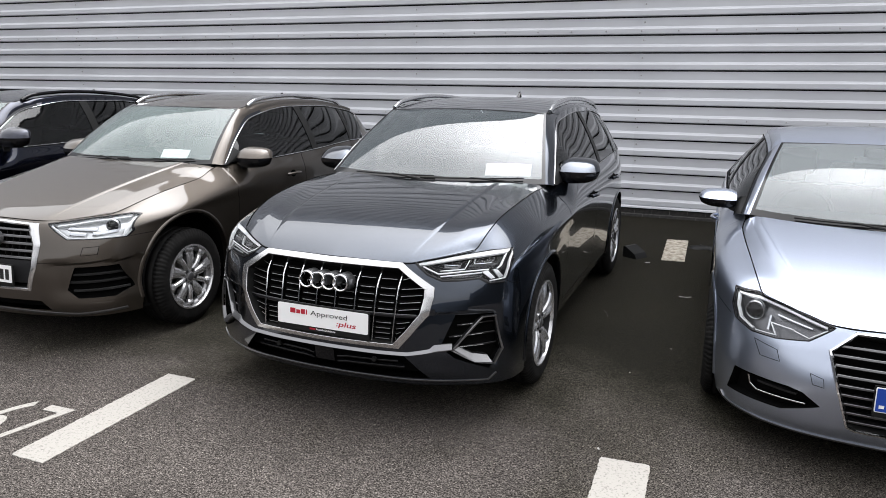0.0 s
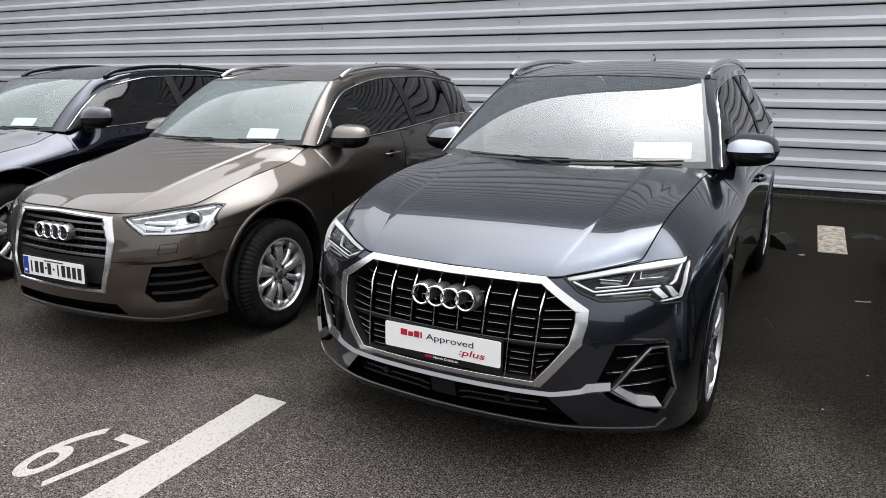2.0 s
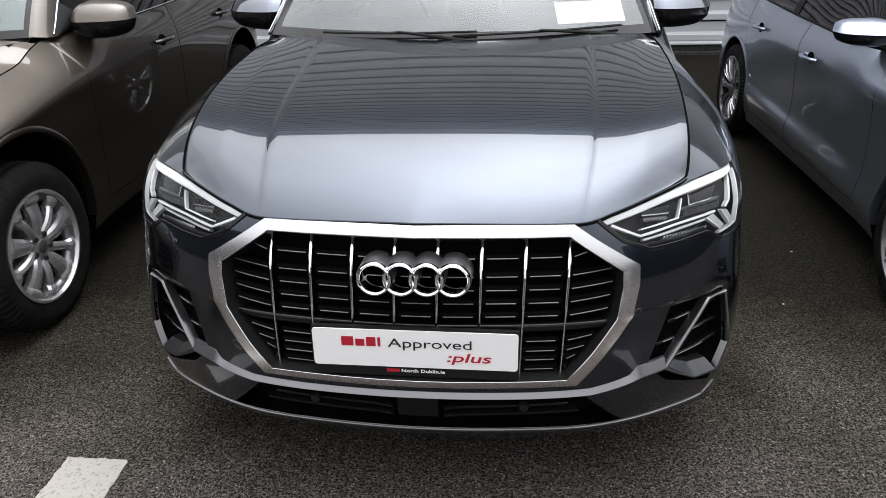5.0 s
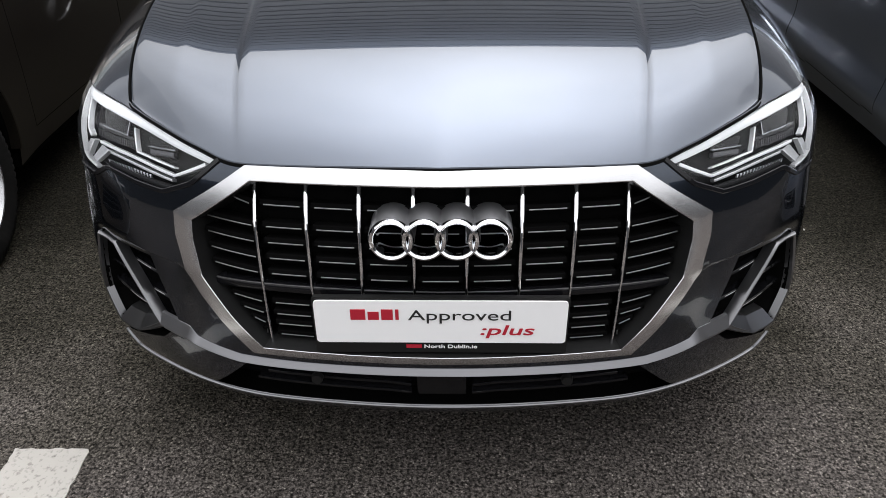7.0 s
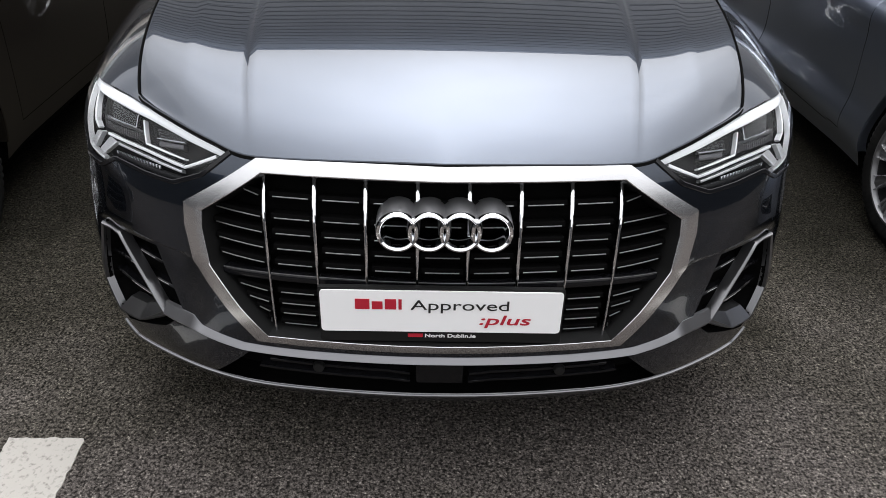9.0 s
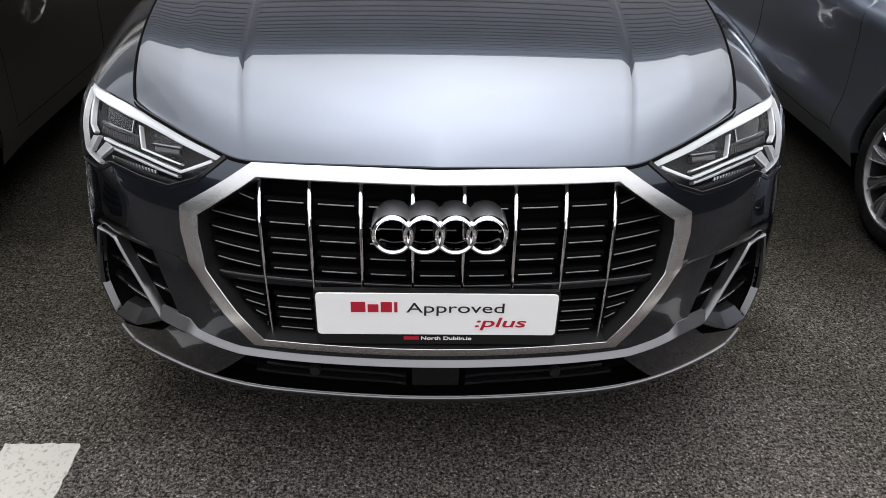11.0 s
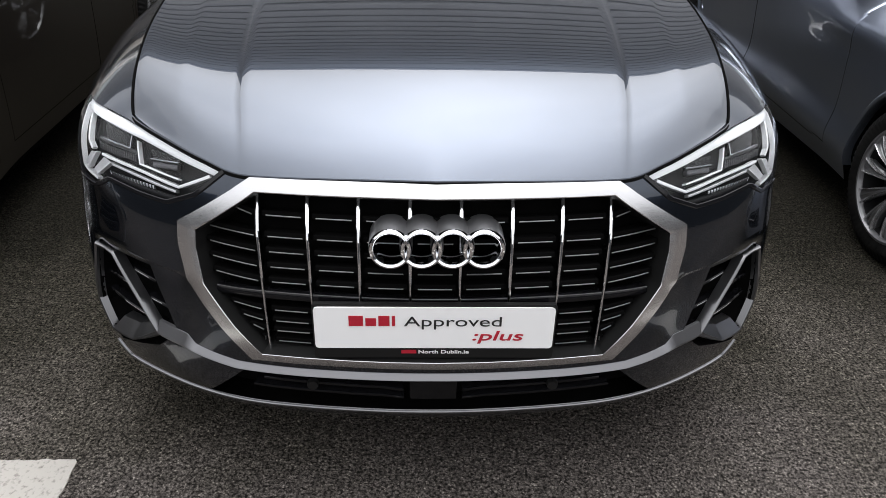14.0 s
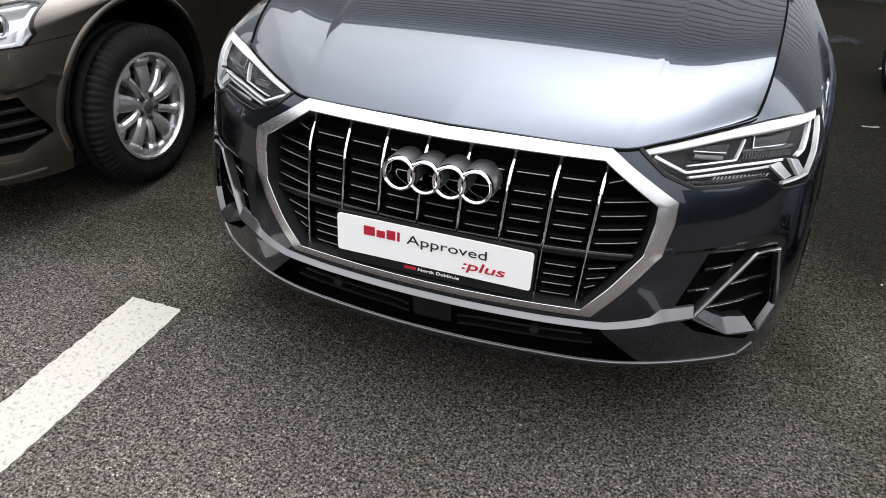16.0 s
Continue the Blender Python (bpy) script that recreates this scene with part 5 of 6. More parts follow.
def grey_front(car, body, ws):
    # grille: frame, dark back, bars, uprights
    bm = bmesh.new()
    ring(bm, body, GREY_GRILLE, GREY_INNER, [(-0.03, -0.006), (0.0, 0.003), (0.05, 0.009), (0.5, 0.0115), (0.96, 0.0118), (1.0, 0.0108)], 8)
    part("grille_frame", bm, SATIN, car, "satin silver grille surround", 32)
    bm = bmesh.new()
    ring(bm, body, GREY_GRILLE, GREY_INNER, [(1.0, 0.0108), (1.012, -0.02), (1.03, -0.075)], 8)
    part("grille_rim", bm, BLACK, car, "", 32)
    bm = bmesh.new()
    plaque(bm, body, [(x * 1.02, 0.65 + (z - 0.65) * 1.02) for x, z in GREY_INNER], -0.075)
    part("grille_backing", bm, DARK, car)
    slats = [(0.055, 0.053), (0.166, 0.160), (0.276, 0.266), (0.386, 0.371)]
    tops = sorted([s * a for a, b in slats for s in (1, -1)])
    foot = dict([(round(s * a, 3), s * b) for a, b in slats for s in (1, -1)])

    def slat_x(x, z):
        return x + (foot[round(x, 3)] - x) * (0.818 - z) / 0.34
    rows = [0.773, 0.727, 0.693, 0.660, 0.627, 0.561, 0.533, 0.507, 0.477]
    for z in rows:
        half = grille_width(z, GREY_INNER) + 0.004
        xs = [-half] + [slat_x(x, z) for x in tops if abs(x) < half] + [half]
        for a, b in zip(xs, xs[1:]):
            if b - a < 0.03:
                continue
            slope = 0.05 * (abs(a + b) / 2 > 0.38) * (-1 if a + b > 0 else 1)
            g = 0.008
            line = [(a + g, z), ((a + b) / 2, z), (b - g, z)]
            if a == -half or b == half:
                line = [(a + g, z + (0.010 if a == -half else 0.0)), (b - g, z + (0.010 if b == half else 0.0))]
            bm = bmesh.new()
            strip(bm, body, line, 0.014, -0.026, 0.03, 4)
            bar = part("grille_bar", bm, DARK, car)
            bm = bmesh.new()
            strip(bm, body, [(line[0][0] + 0.008, line[0][1] - 0.004), (line[-1][0] - 0.008, line[-1][1] - 0.004)], 0.0026, -0.0242, 0.003, 3)
            part("bar_edge", bm, SATIN_MID, bar)
    bm = bmesh.new()
    strip(bm, body, [(-0.488, 0.597), (-0.25, 0.596), (0.25, 0.596), (0.488, 0.597)], 0.020, -0.016, 0.03, 8)
    part("cross_bar", bm, BLACK_GLOSS, car, "", 40)
    bm = bmesh.new()
    strip(bm, body, [(-0.485, 0.605), (-0.25, 0.604), (0.25, 0.604), (0.485, 0.605)], 0.003, -0.013, 0.004, 8)
    part("cross_bar_edge", bm, SATIN_GREY, car)
    for x in tops:
        bm = bmesh.new()
        rows_ = []
        y_top, y_mid, y_low = [body.front(slat_x(x, z), z).y for z in (0.817, 0.638, 0.459)]
        for t in np.linspace(0, 1, 18):
            z = 0.817 - 0.358 * t
            w = 0.0046 if z > 0.730 else (0.0038 if z > 0.60 else 0.0032)
            xx = slat_x(x, z)
            y0 = y_top * (1 - t) * (1 - 2 * t) + y_mid * 4 * t * (1 - t) + y_low * t * (2 * t - 1) + 0.010 + 0.45 * max(0.0, z - 0.738)
            rows_.append([(xx - w, y0 + 0.03, z), (xx - w, y0 + 0.004, z), (xx - w * 0.8, y0 + 0.0015, z), (xx - w * 0.35, y0, z), (xx + w * 0.35, y0, z), (xx + w * 0.8, y0 + 0.0015, z), (xx + w, y0 + 0.004, z), (xx + w, y0 + 0.03, z)])
        grid(bm, rows_)
        bmesh.ops.recalc_face_normals(bm, faces=bm.faces)
        part("grille_upright", bm, CHROME, car, "slim bright grille upright", 30)
    emblem(car, body, 0.002, 0.738, 0.0445, 0.0645, 0.036, 6.0, 0.064)
    # show plate and its holder
    tilt = Matrix.Translation((0, 0.0, 0.549)) @ Euler((radians(-3), 0, 0)).to_matrix().to_4x4()
    bm = bmesh.new()
    rounded_plate(bm, 0.53, 0.140, 0.012, 0.006, tilt @ Matrix.Translation((0, 0.016, -0.012)))
    holder = part("plate_holder", bm, BLACK, car, "black plate holder")
    bm = bmesh.new()
    rounded_plate(bm, 0.522, 0.106, 0.003, 0.008, tilt @ Matrix.Translation((0, 0.003, 0.0)))
    show = part("show_plate", bm, WHITE_PLATE, car, "white dealer show plate with red and black print", 30)
    face = tilt @ Matrix.Translation((0, -0.0012, 0)) @ UPRIGHT
    letters("printed_word", "Approved", 0.036, INK, face @ Matrix.Translation((-0.067, 0.006, 0)), show, 0.0003, width=0.212)
    letters("printed_word", ":plus", 0.036, RED_INK, face @ Matrix.Translation((0.083, -0.031, 0)), show, 0.0003, shear=0.18, width=0.112, bold=0.0004)
    flat = tilt @ Matrix.Translation((0, -0.0002, 0))
    for x0, x1, z1 in ((-0.186, -0.155, 0.032), (-0.150, -0.127, 0.026), (-0.122, -0.098, 0.032), (-0.093, -0.086, 0.032)):
        flat_bar("printed_mark", x0, x1, 0.006, z1, RED_INK, flat, show)
    hold = tilt @ Matrix.Translation((0, 0.0035, -0.0695))
    letters("printed_word", "North Dublin.ie", 0.0125, WHITE_INK, hold @ UPRIGHT, holder, 0.0003, width=0.112, bold=0.0003).location = (-0.035, -0.0005, 0)
    flat_bar("printed_mark", -0.073, -0.040, 0.0, 0.009, RED_INK, hold, holder)
    # lower grille, blade and lip
    bm = bmesh.new()
    plaque(bm, body, [(x * 1.03, 0.34 + (z - 0.34) * 1.08) for x, z in GREY_LOWER], -0.05)
    part("lower_grille_backing", bm, DARK, car)
    for z, w in ((0.352, 0.40), (0.322, 0.43)):
        for s in (1, -1):
            bm = bmesh.new()
            strip(bm, body, [(s * 0.07, z - 0.008), (s * 0.12, z), (s * w, z + 0.006)], 0.010, -0.012, 0.03, 6)
            part("lower_grille_bar", bm, BLACK_GLOSS, car)
    bm = bmesh.new()
    plaque(bm, body, [(-0.055, 0.392), (0.055, 0.392), (0.055, 0.318), (-0.055, 0.318)], -0.008, n=24)
    part("radar_cover", bm, BLACK_GLOSS, car)
    for s in (1, -1):
        bm = bmesh.new()
        c0 = body.front(s * 0.28, 0.365, 0)
        bmesh.ops.create_cone(bm, cap_ends=True, segments=20, radius1=0.014, radius2=0.012, depth=0.012, matrix=Matrix.Translation(c0) @ Euler((radians(90), 0, 0)).to_matrix().to_4x4())
        part("parking_sensor", bm, BLACK, car, "", 40)
    bm = bmesh.new()
    upper = [(0.650, 0.464), (0.572, 0.460), (0.553, 0.440), (0.45, 0.420), (0.30, 0.417), (0.0, 0.419)]
    lower = [(0.650, 0.430), (0.580, 0.424), (0.553, 0.420), (0.45, 0.403), (0.30, 0.401), (0.0, 0.403)]
    wide = lambda L: [(-x, z) for x, z in L] + L[-2::-1]
    ring(bm, body, wide(upper), wide(lower), [(0.0, -0.006), (0.06, 0.001), (0.85, 0.012), (0.96, 0.011), (1.0, -0.006)], 10, False)
    part("bumper_blade", bm, SATIN_BLADE, car, "satin grey bumper blade", 35)
    bm = bmesh.new()
    half = [(0.835, 0.29), (0.80, 0.252), (0.55, 0.262), (0.30, 0.266), (0.0, 0.268)]
    lip = [(-x, z) for x, z in half] + [(x, z) for x, z in half[-2::-1]]
    strip(bm, body, lip, 0.009, 0.004, 0.008, 10)
    part("front_lip", bm, SATIN_BLADE, car, "satin grey front lip", 35)
    for s in (1, -1):
        side = lambda P: [(s * x, z) for x, z in P]
        # corner intake
        bm = bmesh.new()
        plaque(bm, body, side([(0.73 + (x - 0.73) * 1.06, 0.46 + (z - 0.46) * 1.06) for x, z in GREY_INTAKE]), -0.05)
        well(bm, body, side(GREY_INTAKE), 48, -0.001, -0.05)
        intake = part("corner_intake", bm, DARK, car)
        for z, x0, x1 in ((0.545, 0.67, 0.83), (0.49, 0.64, 0.84), (0.435, 0.62, 0.84)):
            bm = bmesh.new()
            strip(bm, body, side([(x0, z), (x1, z + 0.012)]), 0.010, -0.022, 0.02, 6)
            part("intake_bar", bm, BLACK_GLOSS, intake)
            bm = bmesh.new()
            strip(bm, body, side([(x0 + 0.02, z + 0.002), (x1 - 0.05, z + 0.008)]), 0.002, -0.021, 0.002, 6)
            part("bar_edge", bm, SATIN, intake)
        outer = side([(0.645, 0.428), (0.766, 0.590), (0.826, 0.592), (0.862, 0.415), (0.830, 0.336), (0.748, 0.356)])
        inner = side([(0.664, 0.433), (0.773, 0.579), (0.818, 0.581), (0.852, 0.418), (0.824, 0.348), (0.750, 0.366)])
        bm = bmesh.new()
        ring(bm, body, outer, inner, [(-0.1, -0.02), (0.0, 0.003), (0.3, 0.008), (0.8, 0.006), (1.0, -0.012)], 8)
        part("intake_trim", bm, SATIN_GREY, intake, "grey intake surround", 35)
        bm = bmesh.new()
        ring(bm, body, side([(0.650, 0.428), (0.746, 0.362), (0.818, 0.350)]), side([(0.688, 0.440), (0.742, 0.404), (0.806, 0.386)]), [(0.0, 0.006), (0.06, 0.009), (0.9, -0.022), (1.0, -0.045)], 8, False)
        part("intake_wedge", bm, SATIN_GREY, intake, "satin grey wedge in the intake", 20)
        # headlight
        lamp = side(GREY_LAMP)
        bm = bmesh.new()
        plaque(bm, body, [(s * (0.66 + (x - 0.66) * 1.02), 0.83 + (z - 0.83) * 1.03) for x, z in GREY_LAMP], -0.045, n=96)
        well(bm, body, lamp, 96, 0.0, -0.045)
        head = part("headlight", bm, LAMP_DARK, car, "clear headlight with white light strips", 40)

        def guide(name, A, w, off, mat_=LAMP_WHITE, d=0.012, k=8):
            b = bmesh.new()
            strip(b, body, side(A), w, off, d, k)
            part(name, b, mat_, head, "", 40)
        guide("light_strip", [(0.464, 0.845), (0.52, 0.854), (0.60, 0.8655), (0.66, 0.874), (0.73, 0.882), (0.79, 0.889), (0.838, 0.893)], 0.019, -0.004)
        guide("light_strip", [(0.488, 0.836), (0.565, 0.801), (0.662, 0.809), (0.779, 0.816)], 0.0065, -0.010)
        guide("light_strip", [(0.684, 0.862), (0.673, 0.822), (0.568, 0.816)], 0.0042, -0.014)
        guide("light_strip", [(0.853, 0.890), (0.858, 0.815), (0.850, 0.766), (0.790, 0.761)], 0.006, -0.006)
        guide("light_strip", [(0.833, 0.884), (0.828, 0.830), (0.814, 0.818)], 0.008, -0.012)
        guide("lamp_trim", [(0.575, 0.790), (0.66, 0.796), (0.752, 0.803)], 0.006, -0.014, LAMP_BOWL)
        guide("lamp_trim", [(0.572, 0.777), (0.66, 0.778), (0.742, 0.784)], 0.009, -0.005, LAMP_DARK)
        for k in range(15):
            x = 0.628 + 0.0085 * k
            guide("lamp_tooth", [(x, 0.783), (x + 0.004, 0.789)], 0.0022, -0.008, LAMP_SILVER, 0.006, 2)
        for k in range(18):
            x = 0.692 + 0.0064 * k
            guide("lamp_rib", [(x, 0.824), (x + 0.001, 0.838)], 0.0020, -0.022, LAMP_GREY, 0.006, 2)
        for quad in (((0.752, 0.806), (0.774, 0.812), (0.813, 0.773), (0.797, 0.769)), ((0.797, 0.816), (0.818, 0.811), (0.846, 0.774), (0.830, 0.770))):
            bm = bmesh.new()
            plaque(bm, body, side(list(quad)), -0.012, n=24)
            part("lamp_fin", bm, LAMP_BOWL, head, "", 30)
            guide("lamp_edge", [quad[0], quad[3]], 0.0025, -0.009, LAMP_WHITE)
        for quad, edges in ((((0.575, 0.846), (0.650, 0.838), (0.660, 0.856), (0.585, 0.856)), ((0, 1),)), (((0.708, 0.846), (0.786, 0.850), (0.798, 0.880), (0.706, 0.874)), ((3, 0), (0, 1)))):
            bm = bmesh.new()
            plaque(bm, body, side(list(quad)), -0.030, n=24)
            part("lamp_projector", bm, BLACK_GLOSS, head, "", 30)
            for a, b in edges:
                guide("lamp_edge", [quad[a], quad[b]], 0.0026, -0.020, LAMP_SILVER)
        guide("lamp_shelf", [(0.582, 0.838), (0.648, 0.830)], 0.010, -0.026, LAMP_MID)
        guide("lamp_step", [(0.69, 0.842), (0.81, 0.846)], 0.006, -0.028, LAMP_GREY)
        bm = bmesh.new()
        plaque(bm, body, lamp, 0.002, n=120)
        cover = part("lamp_cover", bm, LENS, head, "clear lamp cover", 60)
        cover.visible_shadow = False
        bm = bmesh.new()
        L = resample(GREY_LAMP[8:] + GREY_LAMP[:1], 50)
        strip(bm, body, side([tuple(p) for p in L]), 0.010, 0.003, 0.01, 1)
        part("lamp_seal", bm, BLACK_GLOSS, head)
    for s in (1, -1):
        groove(car, body, [(s * 0.850, 0.752), (s * 0.872, 0.735), (s * 0.893, 0.722)], 0.003, False)
    paper(car, ws, 0.855, 0.105, (0.29, 0.11))


def grey_car():
    openings = [GREY_INNER, GREY_LOWER, GREY_LAMP_CUT, GREY_LAMP_NOTCH, GREY_INTAKE]
    openings += [mirrored(p) for p in openings[2:]]
    car, body, ws = make_car("grey_car", "dark grey metallic SUV parked nose out", GREY, GREY_PAINT, SCREEN_Q, pose(0, 0, 0), openings)
    grey_front(car, body, ws)


# ---- the brown SUV ----
BROWN = dict(BASE_SUV)
BROWN.update(
    recess=(0.43, 0.56, 0.83, 0.875, 0.36, 0.588, 0.028), trim_material=SATIN, pillar_material=BROWN_PAINT, length=4.38, wheel=(0.345, 0.226, 0.23, "ten", ALLOY), arch_gap=0.072, arch_lift=0.042, axles=(0.885, 3.49), wheel_x=0.898, door_y=(1.46, 2.46, 3.42), handle_z=0.93,
    plan=[(0, 0.0), (0.42, 0.045), (0.68, 0.165), (0.835, 0.40), (0.91, 0.90), (0.905, 1.5), (0.905, 1.78), (0.905, 2.6), (0.91, 3.5), (0.78, 4.2), (0, 4.36)],
    hood_u=2.6, cowl=(1.21, 1.085), a_foot=(0.72, 1.40, 1.085), pillar_broad=0.02, crease_width=0.016, crease_rise=0.003, hood_edge=1.35, screen_bulge=0.055, side_bulge=0.018,
    top_line=[(0, 0, .111, .852), (1, .38, .148, .843), (1.5, .48, .19, .842), (2, .60, .27, .856), (2.4, .68, .35, .866), (2.6, .725, .41, .872), (2.8, .737, .48, .886), (3.1, .744, .60, .912), (3.5, .752, .80, .950), (4, .762, 1.02, .980), (4.5, .766, 1.22, 1.008), (4.8, .755, 1.36, 1.050), (5.2, .79, 1.55, 1.075)],
    hood_slope=[(.11, .32), (.3, .27), (.5, .235), (.8, .21), (1.2, .175), (1.6, .15)], hood_crease=[(.11, .41), (.4, .46), (.8, .50), (1.3, .56)], hood_fold=[(.11, .58), (.5, .64), (1.4, .69)],
    a_head=(0.575, 1.97, 1.478), roof_half=0.575, roof_z=1.585, roof_y=(1.85, 3.85), roof_arc=(0.092, 0.11), d_head=(0.60, 4.02, 1.38), d_foot=(0.68, 4.26, 1.10), belt_y=(1.58, 4.12), aerial_y=3.5, rails=(2.08, 3.7), mirror=(0.93, 1.66, 1.12))
BROWN["heights"], BROWN["insets"] = [list(h) for h in BROWN["heights"]], [list(h) for h in BROWN["insets"]]
BROWN["heights"][4][3], BROWN["heights"][4][4], BROWN["insets"][4][4] = .81, .86, .010
SILVER = dict(BASE_SUV)
SILVER.update(
    recess=None, pillar_material=SILVER_PAINT, length=4.44, wheel=(0.316, 0.225, 0.22, "five_y", ALLOY_DARK), axles=(0.865, 3.50), wheel_x=0.885, sill=0.27, door_y=(1.42, 2.38, 3.30), handle_z=0.79, rails=None,
    plan=[(0, 0.0), (0.38, 0.035), (0.64, 0.155), (0.815, 0.38), (0.888, 0.865), (0.888, 1.45), (0.888, 1.75), (0.888, 2.5), (0.89, 3.5), (0.78, 4.22), (0, 4.42)],
    heights=[(.17, .17, .165, .165, .17, .18, .18, .18, .19, .22, .24), (.25, .25, .25, .26, .28, .31, .32, .34, .36, .34, .34), (.41, .41, .41, .42, .46, .45, .46, .47, .48, .48, .50),
             (.56, .56, .57, .60, .66, .67, .68, .69, .71, .68, .68), (.65, .65, .66, .73, .79, .81, .82, .83, .84, .84, .84), (.70, .705, .745, .795, .875, .925, .925, .94, .97, .97, .96)],
    hood_u=2.4, crease_width=0.014, crease_rise=0.004, hood_edge=2.5, cowl=(1.08, .943), a_foot=(0.715, 1.34, .958),
    top_line=[(0, 0, .111, .697), (0.8, .28, .117, .690), (1.1, .37, .135, .690), (1.5, .47, .184, .711), (2, .58, .264, .729), (2.4, .662, .334, .746), (2.7, .68, .42, .775), (3, .692, .50, .797), (3.5, .714, .72, .833), (4, .735, .95, .862), (4.5, .752, 1.15, .893), (5.2, .775, 1.5, .932)],
    hood_slope=[(.11, .36), (.3, .32), (.5, .28), (.8, .24), (1.1, .20), (1.6, .16)], hood_crease=[(.17, .455), (.44, .515), (.73, .58), (1.1, .655)], hood_fold=[(.11, .52), (.44, .58), (.73, .64), (1.1, .70)],
    a_head=(0.54, 2.02, 1.345), roof_half=0.54, insets=[(.05, .05, .04, .03, .02, .05, .05, .05, .03, .05, .06), (.015, .015, .01, .01, 0, .004, .002, .002, 0, 0, 0), (0, 0, 0, 0, 0, .02, .02, .02, 0, 0, 0), (.04, .04, .03, .02, 0, 0.004, 0.004, 0.004, 0, .01, .01), (.075, .075, .075, .05, .02, .002, .002, .002, .01, .03, .03), (.11, .11, .14, .16, .20, .165, .05, .045, .05, .06, .06)],
    roof_y=(1.95, 3.35), roof_z=1.445, roof_arc=(0.085, 0.06), roof_crown=0.03,
    belt_y=(1.56, 3.85), d_head=(0.54, 3.42, 1.32), d_foot=(0.64, 3.92, 1.02), panes=(0.07, 0.46, 0.78, 0.84), mirror=(0.905, 1.62, 1.005), mirror_root=0.80, mirror_size=(0.115, 0.08, 0.062), aerial_y=None)
BLUE = dict(BROWN)
BLUE.update(mirror=(0.945, 1.66, 1.18), mirror_size=(0.125, 0.09, 0.10), wheel=(0.365, 0.24, 0.24, "twin", ALLOY), lip_material=BLUE_PAINT, pillar_material=BLUE_PAINT, rail_material=BLACK_GLOSS, rail_label="gloss black roof rail")


def opened_grille(car, body, outer, inner, zs, bar_w, bar_mat, edge=CHROME, deep=-0.07):
    """A framed opening with a dark back and level bars."""
    bm = bmesh.new()
    ring(bm, body, outer, inner, [(-0.05, -0.004), (0.0, 0.003), (0.25, 0.010), (0.75, 0.012), (1.0, 0.004)], 8)
    part("grille_frame", bm, edge, car, "bright grille surround", 32)
    bm = bmesh.new()
    ring(bm, body, outer, inner, [(1.0, 0.004), (1.02, -0.02), (1.04, -0.06)], 8)
    part("grille_rim", bm, BLACK, car, "", 32)
    bm = bmesh.new()
    plaque(bm, body, [(x * 1.02, z) for x, z in inner], deep)
    part("grille_backing", bm, DARK, car)
    for z in zs:
        h = grille_width(z, inner)
        bm = bmesh.new()
        strip(bm, body, [(-h, z), (0, z + 0.003), (h, z)], bar_w, -0.012, 0.03, 10)
        part("grille_bar", bm, bar_mat, car, "", 30)


def number_plate(car, body, x0, z, y, tilt=-4):
    """White plate with a blue end; its characters are plain bars."""
    m = Matrix.Translation((x0, y, z)) @ Euler((radians(tilt), 0, 0)).to_matrix().to_4x4()
    bm = bmesh.new()
    rounded_plate(bm, 0.53, 0.135, 0.010, 0.006, m @ Matrix.Translation((0, 0.012, -0.008)))
    part("plate_holder", bm, BLACK, car)
    bm = bmesh.new()
    rounded_plate(bm, 0.52, 0.108, 0.003, 0.006, m)
    plate = part("number_plate", bm, WHITE_PLATE, car, "white number plate with a blue end", 30)
    f = m @ Matrix.Translation((0, -0.0035, 0))
    flat_bar("plate_band", -0.256, -0.212, -0.05, 0.05, BLUE_BAND, f, plate)
    flat_bar("band_mark", -0.244, -0.224, -0.036, -0.022, WHITE_INK, f @ Matrix.Translation((0, -0.001, 0)), plate)
    for k, x in enumerate((-0.185, -0.140, -0.095, -0.03, 0.045, 0.09, 0.135, 0.18, 0.225)):
        w = 0.011 if k in (0, 4) else 0.030
        flat_bar("plate_mark", x - w / 2, x + w / 2, -0.036, 0.030, INK, f, plate)
    for x in (-0.06, 0.008):
        flat_bar("plate_mark", x - 0.008, x + 0.008, -0.006, 0.004, INK, f, plate)
    flat_bar("plate_mark", -0.07, 0.09, 0.038, 0.044, INK, f, plate)
    return plate


def plain_lamp(car, body, outline, s, strips, fins, bowl=LAMP_BOWL, deep=-0.05):
    """A headlight: dark bowl, light guides, reflectors and a clear cover."""
    side = lambda P: [(s * x, z) for x, z in P]
    c = np.mean(np.asarray(outline), 0)
    bm = bmesh.new()
    plaque(bm, body, [(s * (c[0] + (x - c[0]) * 1.02), c[1] + (z - c[1]) * 1.03) for x, z in outline], deep, n=96)
    well(bm, body, side(outline), 96, 0.0, deep)
    head = part("headlight", bm, bowl, car, "clear headlight with bright reflectors", 40)
    for A, w, o in strips:
        bm = bmesh.new()
        strip(bm, body, side(A), w, o, 0.012, 8)
        part("light_strip", bm, LAMP_WHITE, head, "", 40)
    for A, w, o in fins:
        bm = bmesh.new()
        strip(bm, body, side(A), w, o, 0.02, 8)
        part("lamp_reflector", bm, LAMP_SILVER, head, "", 40)
    return head, side


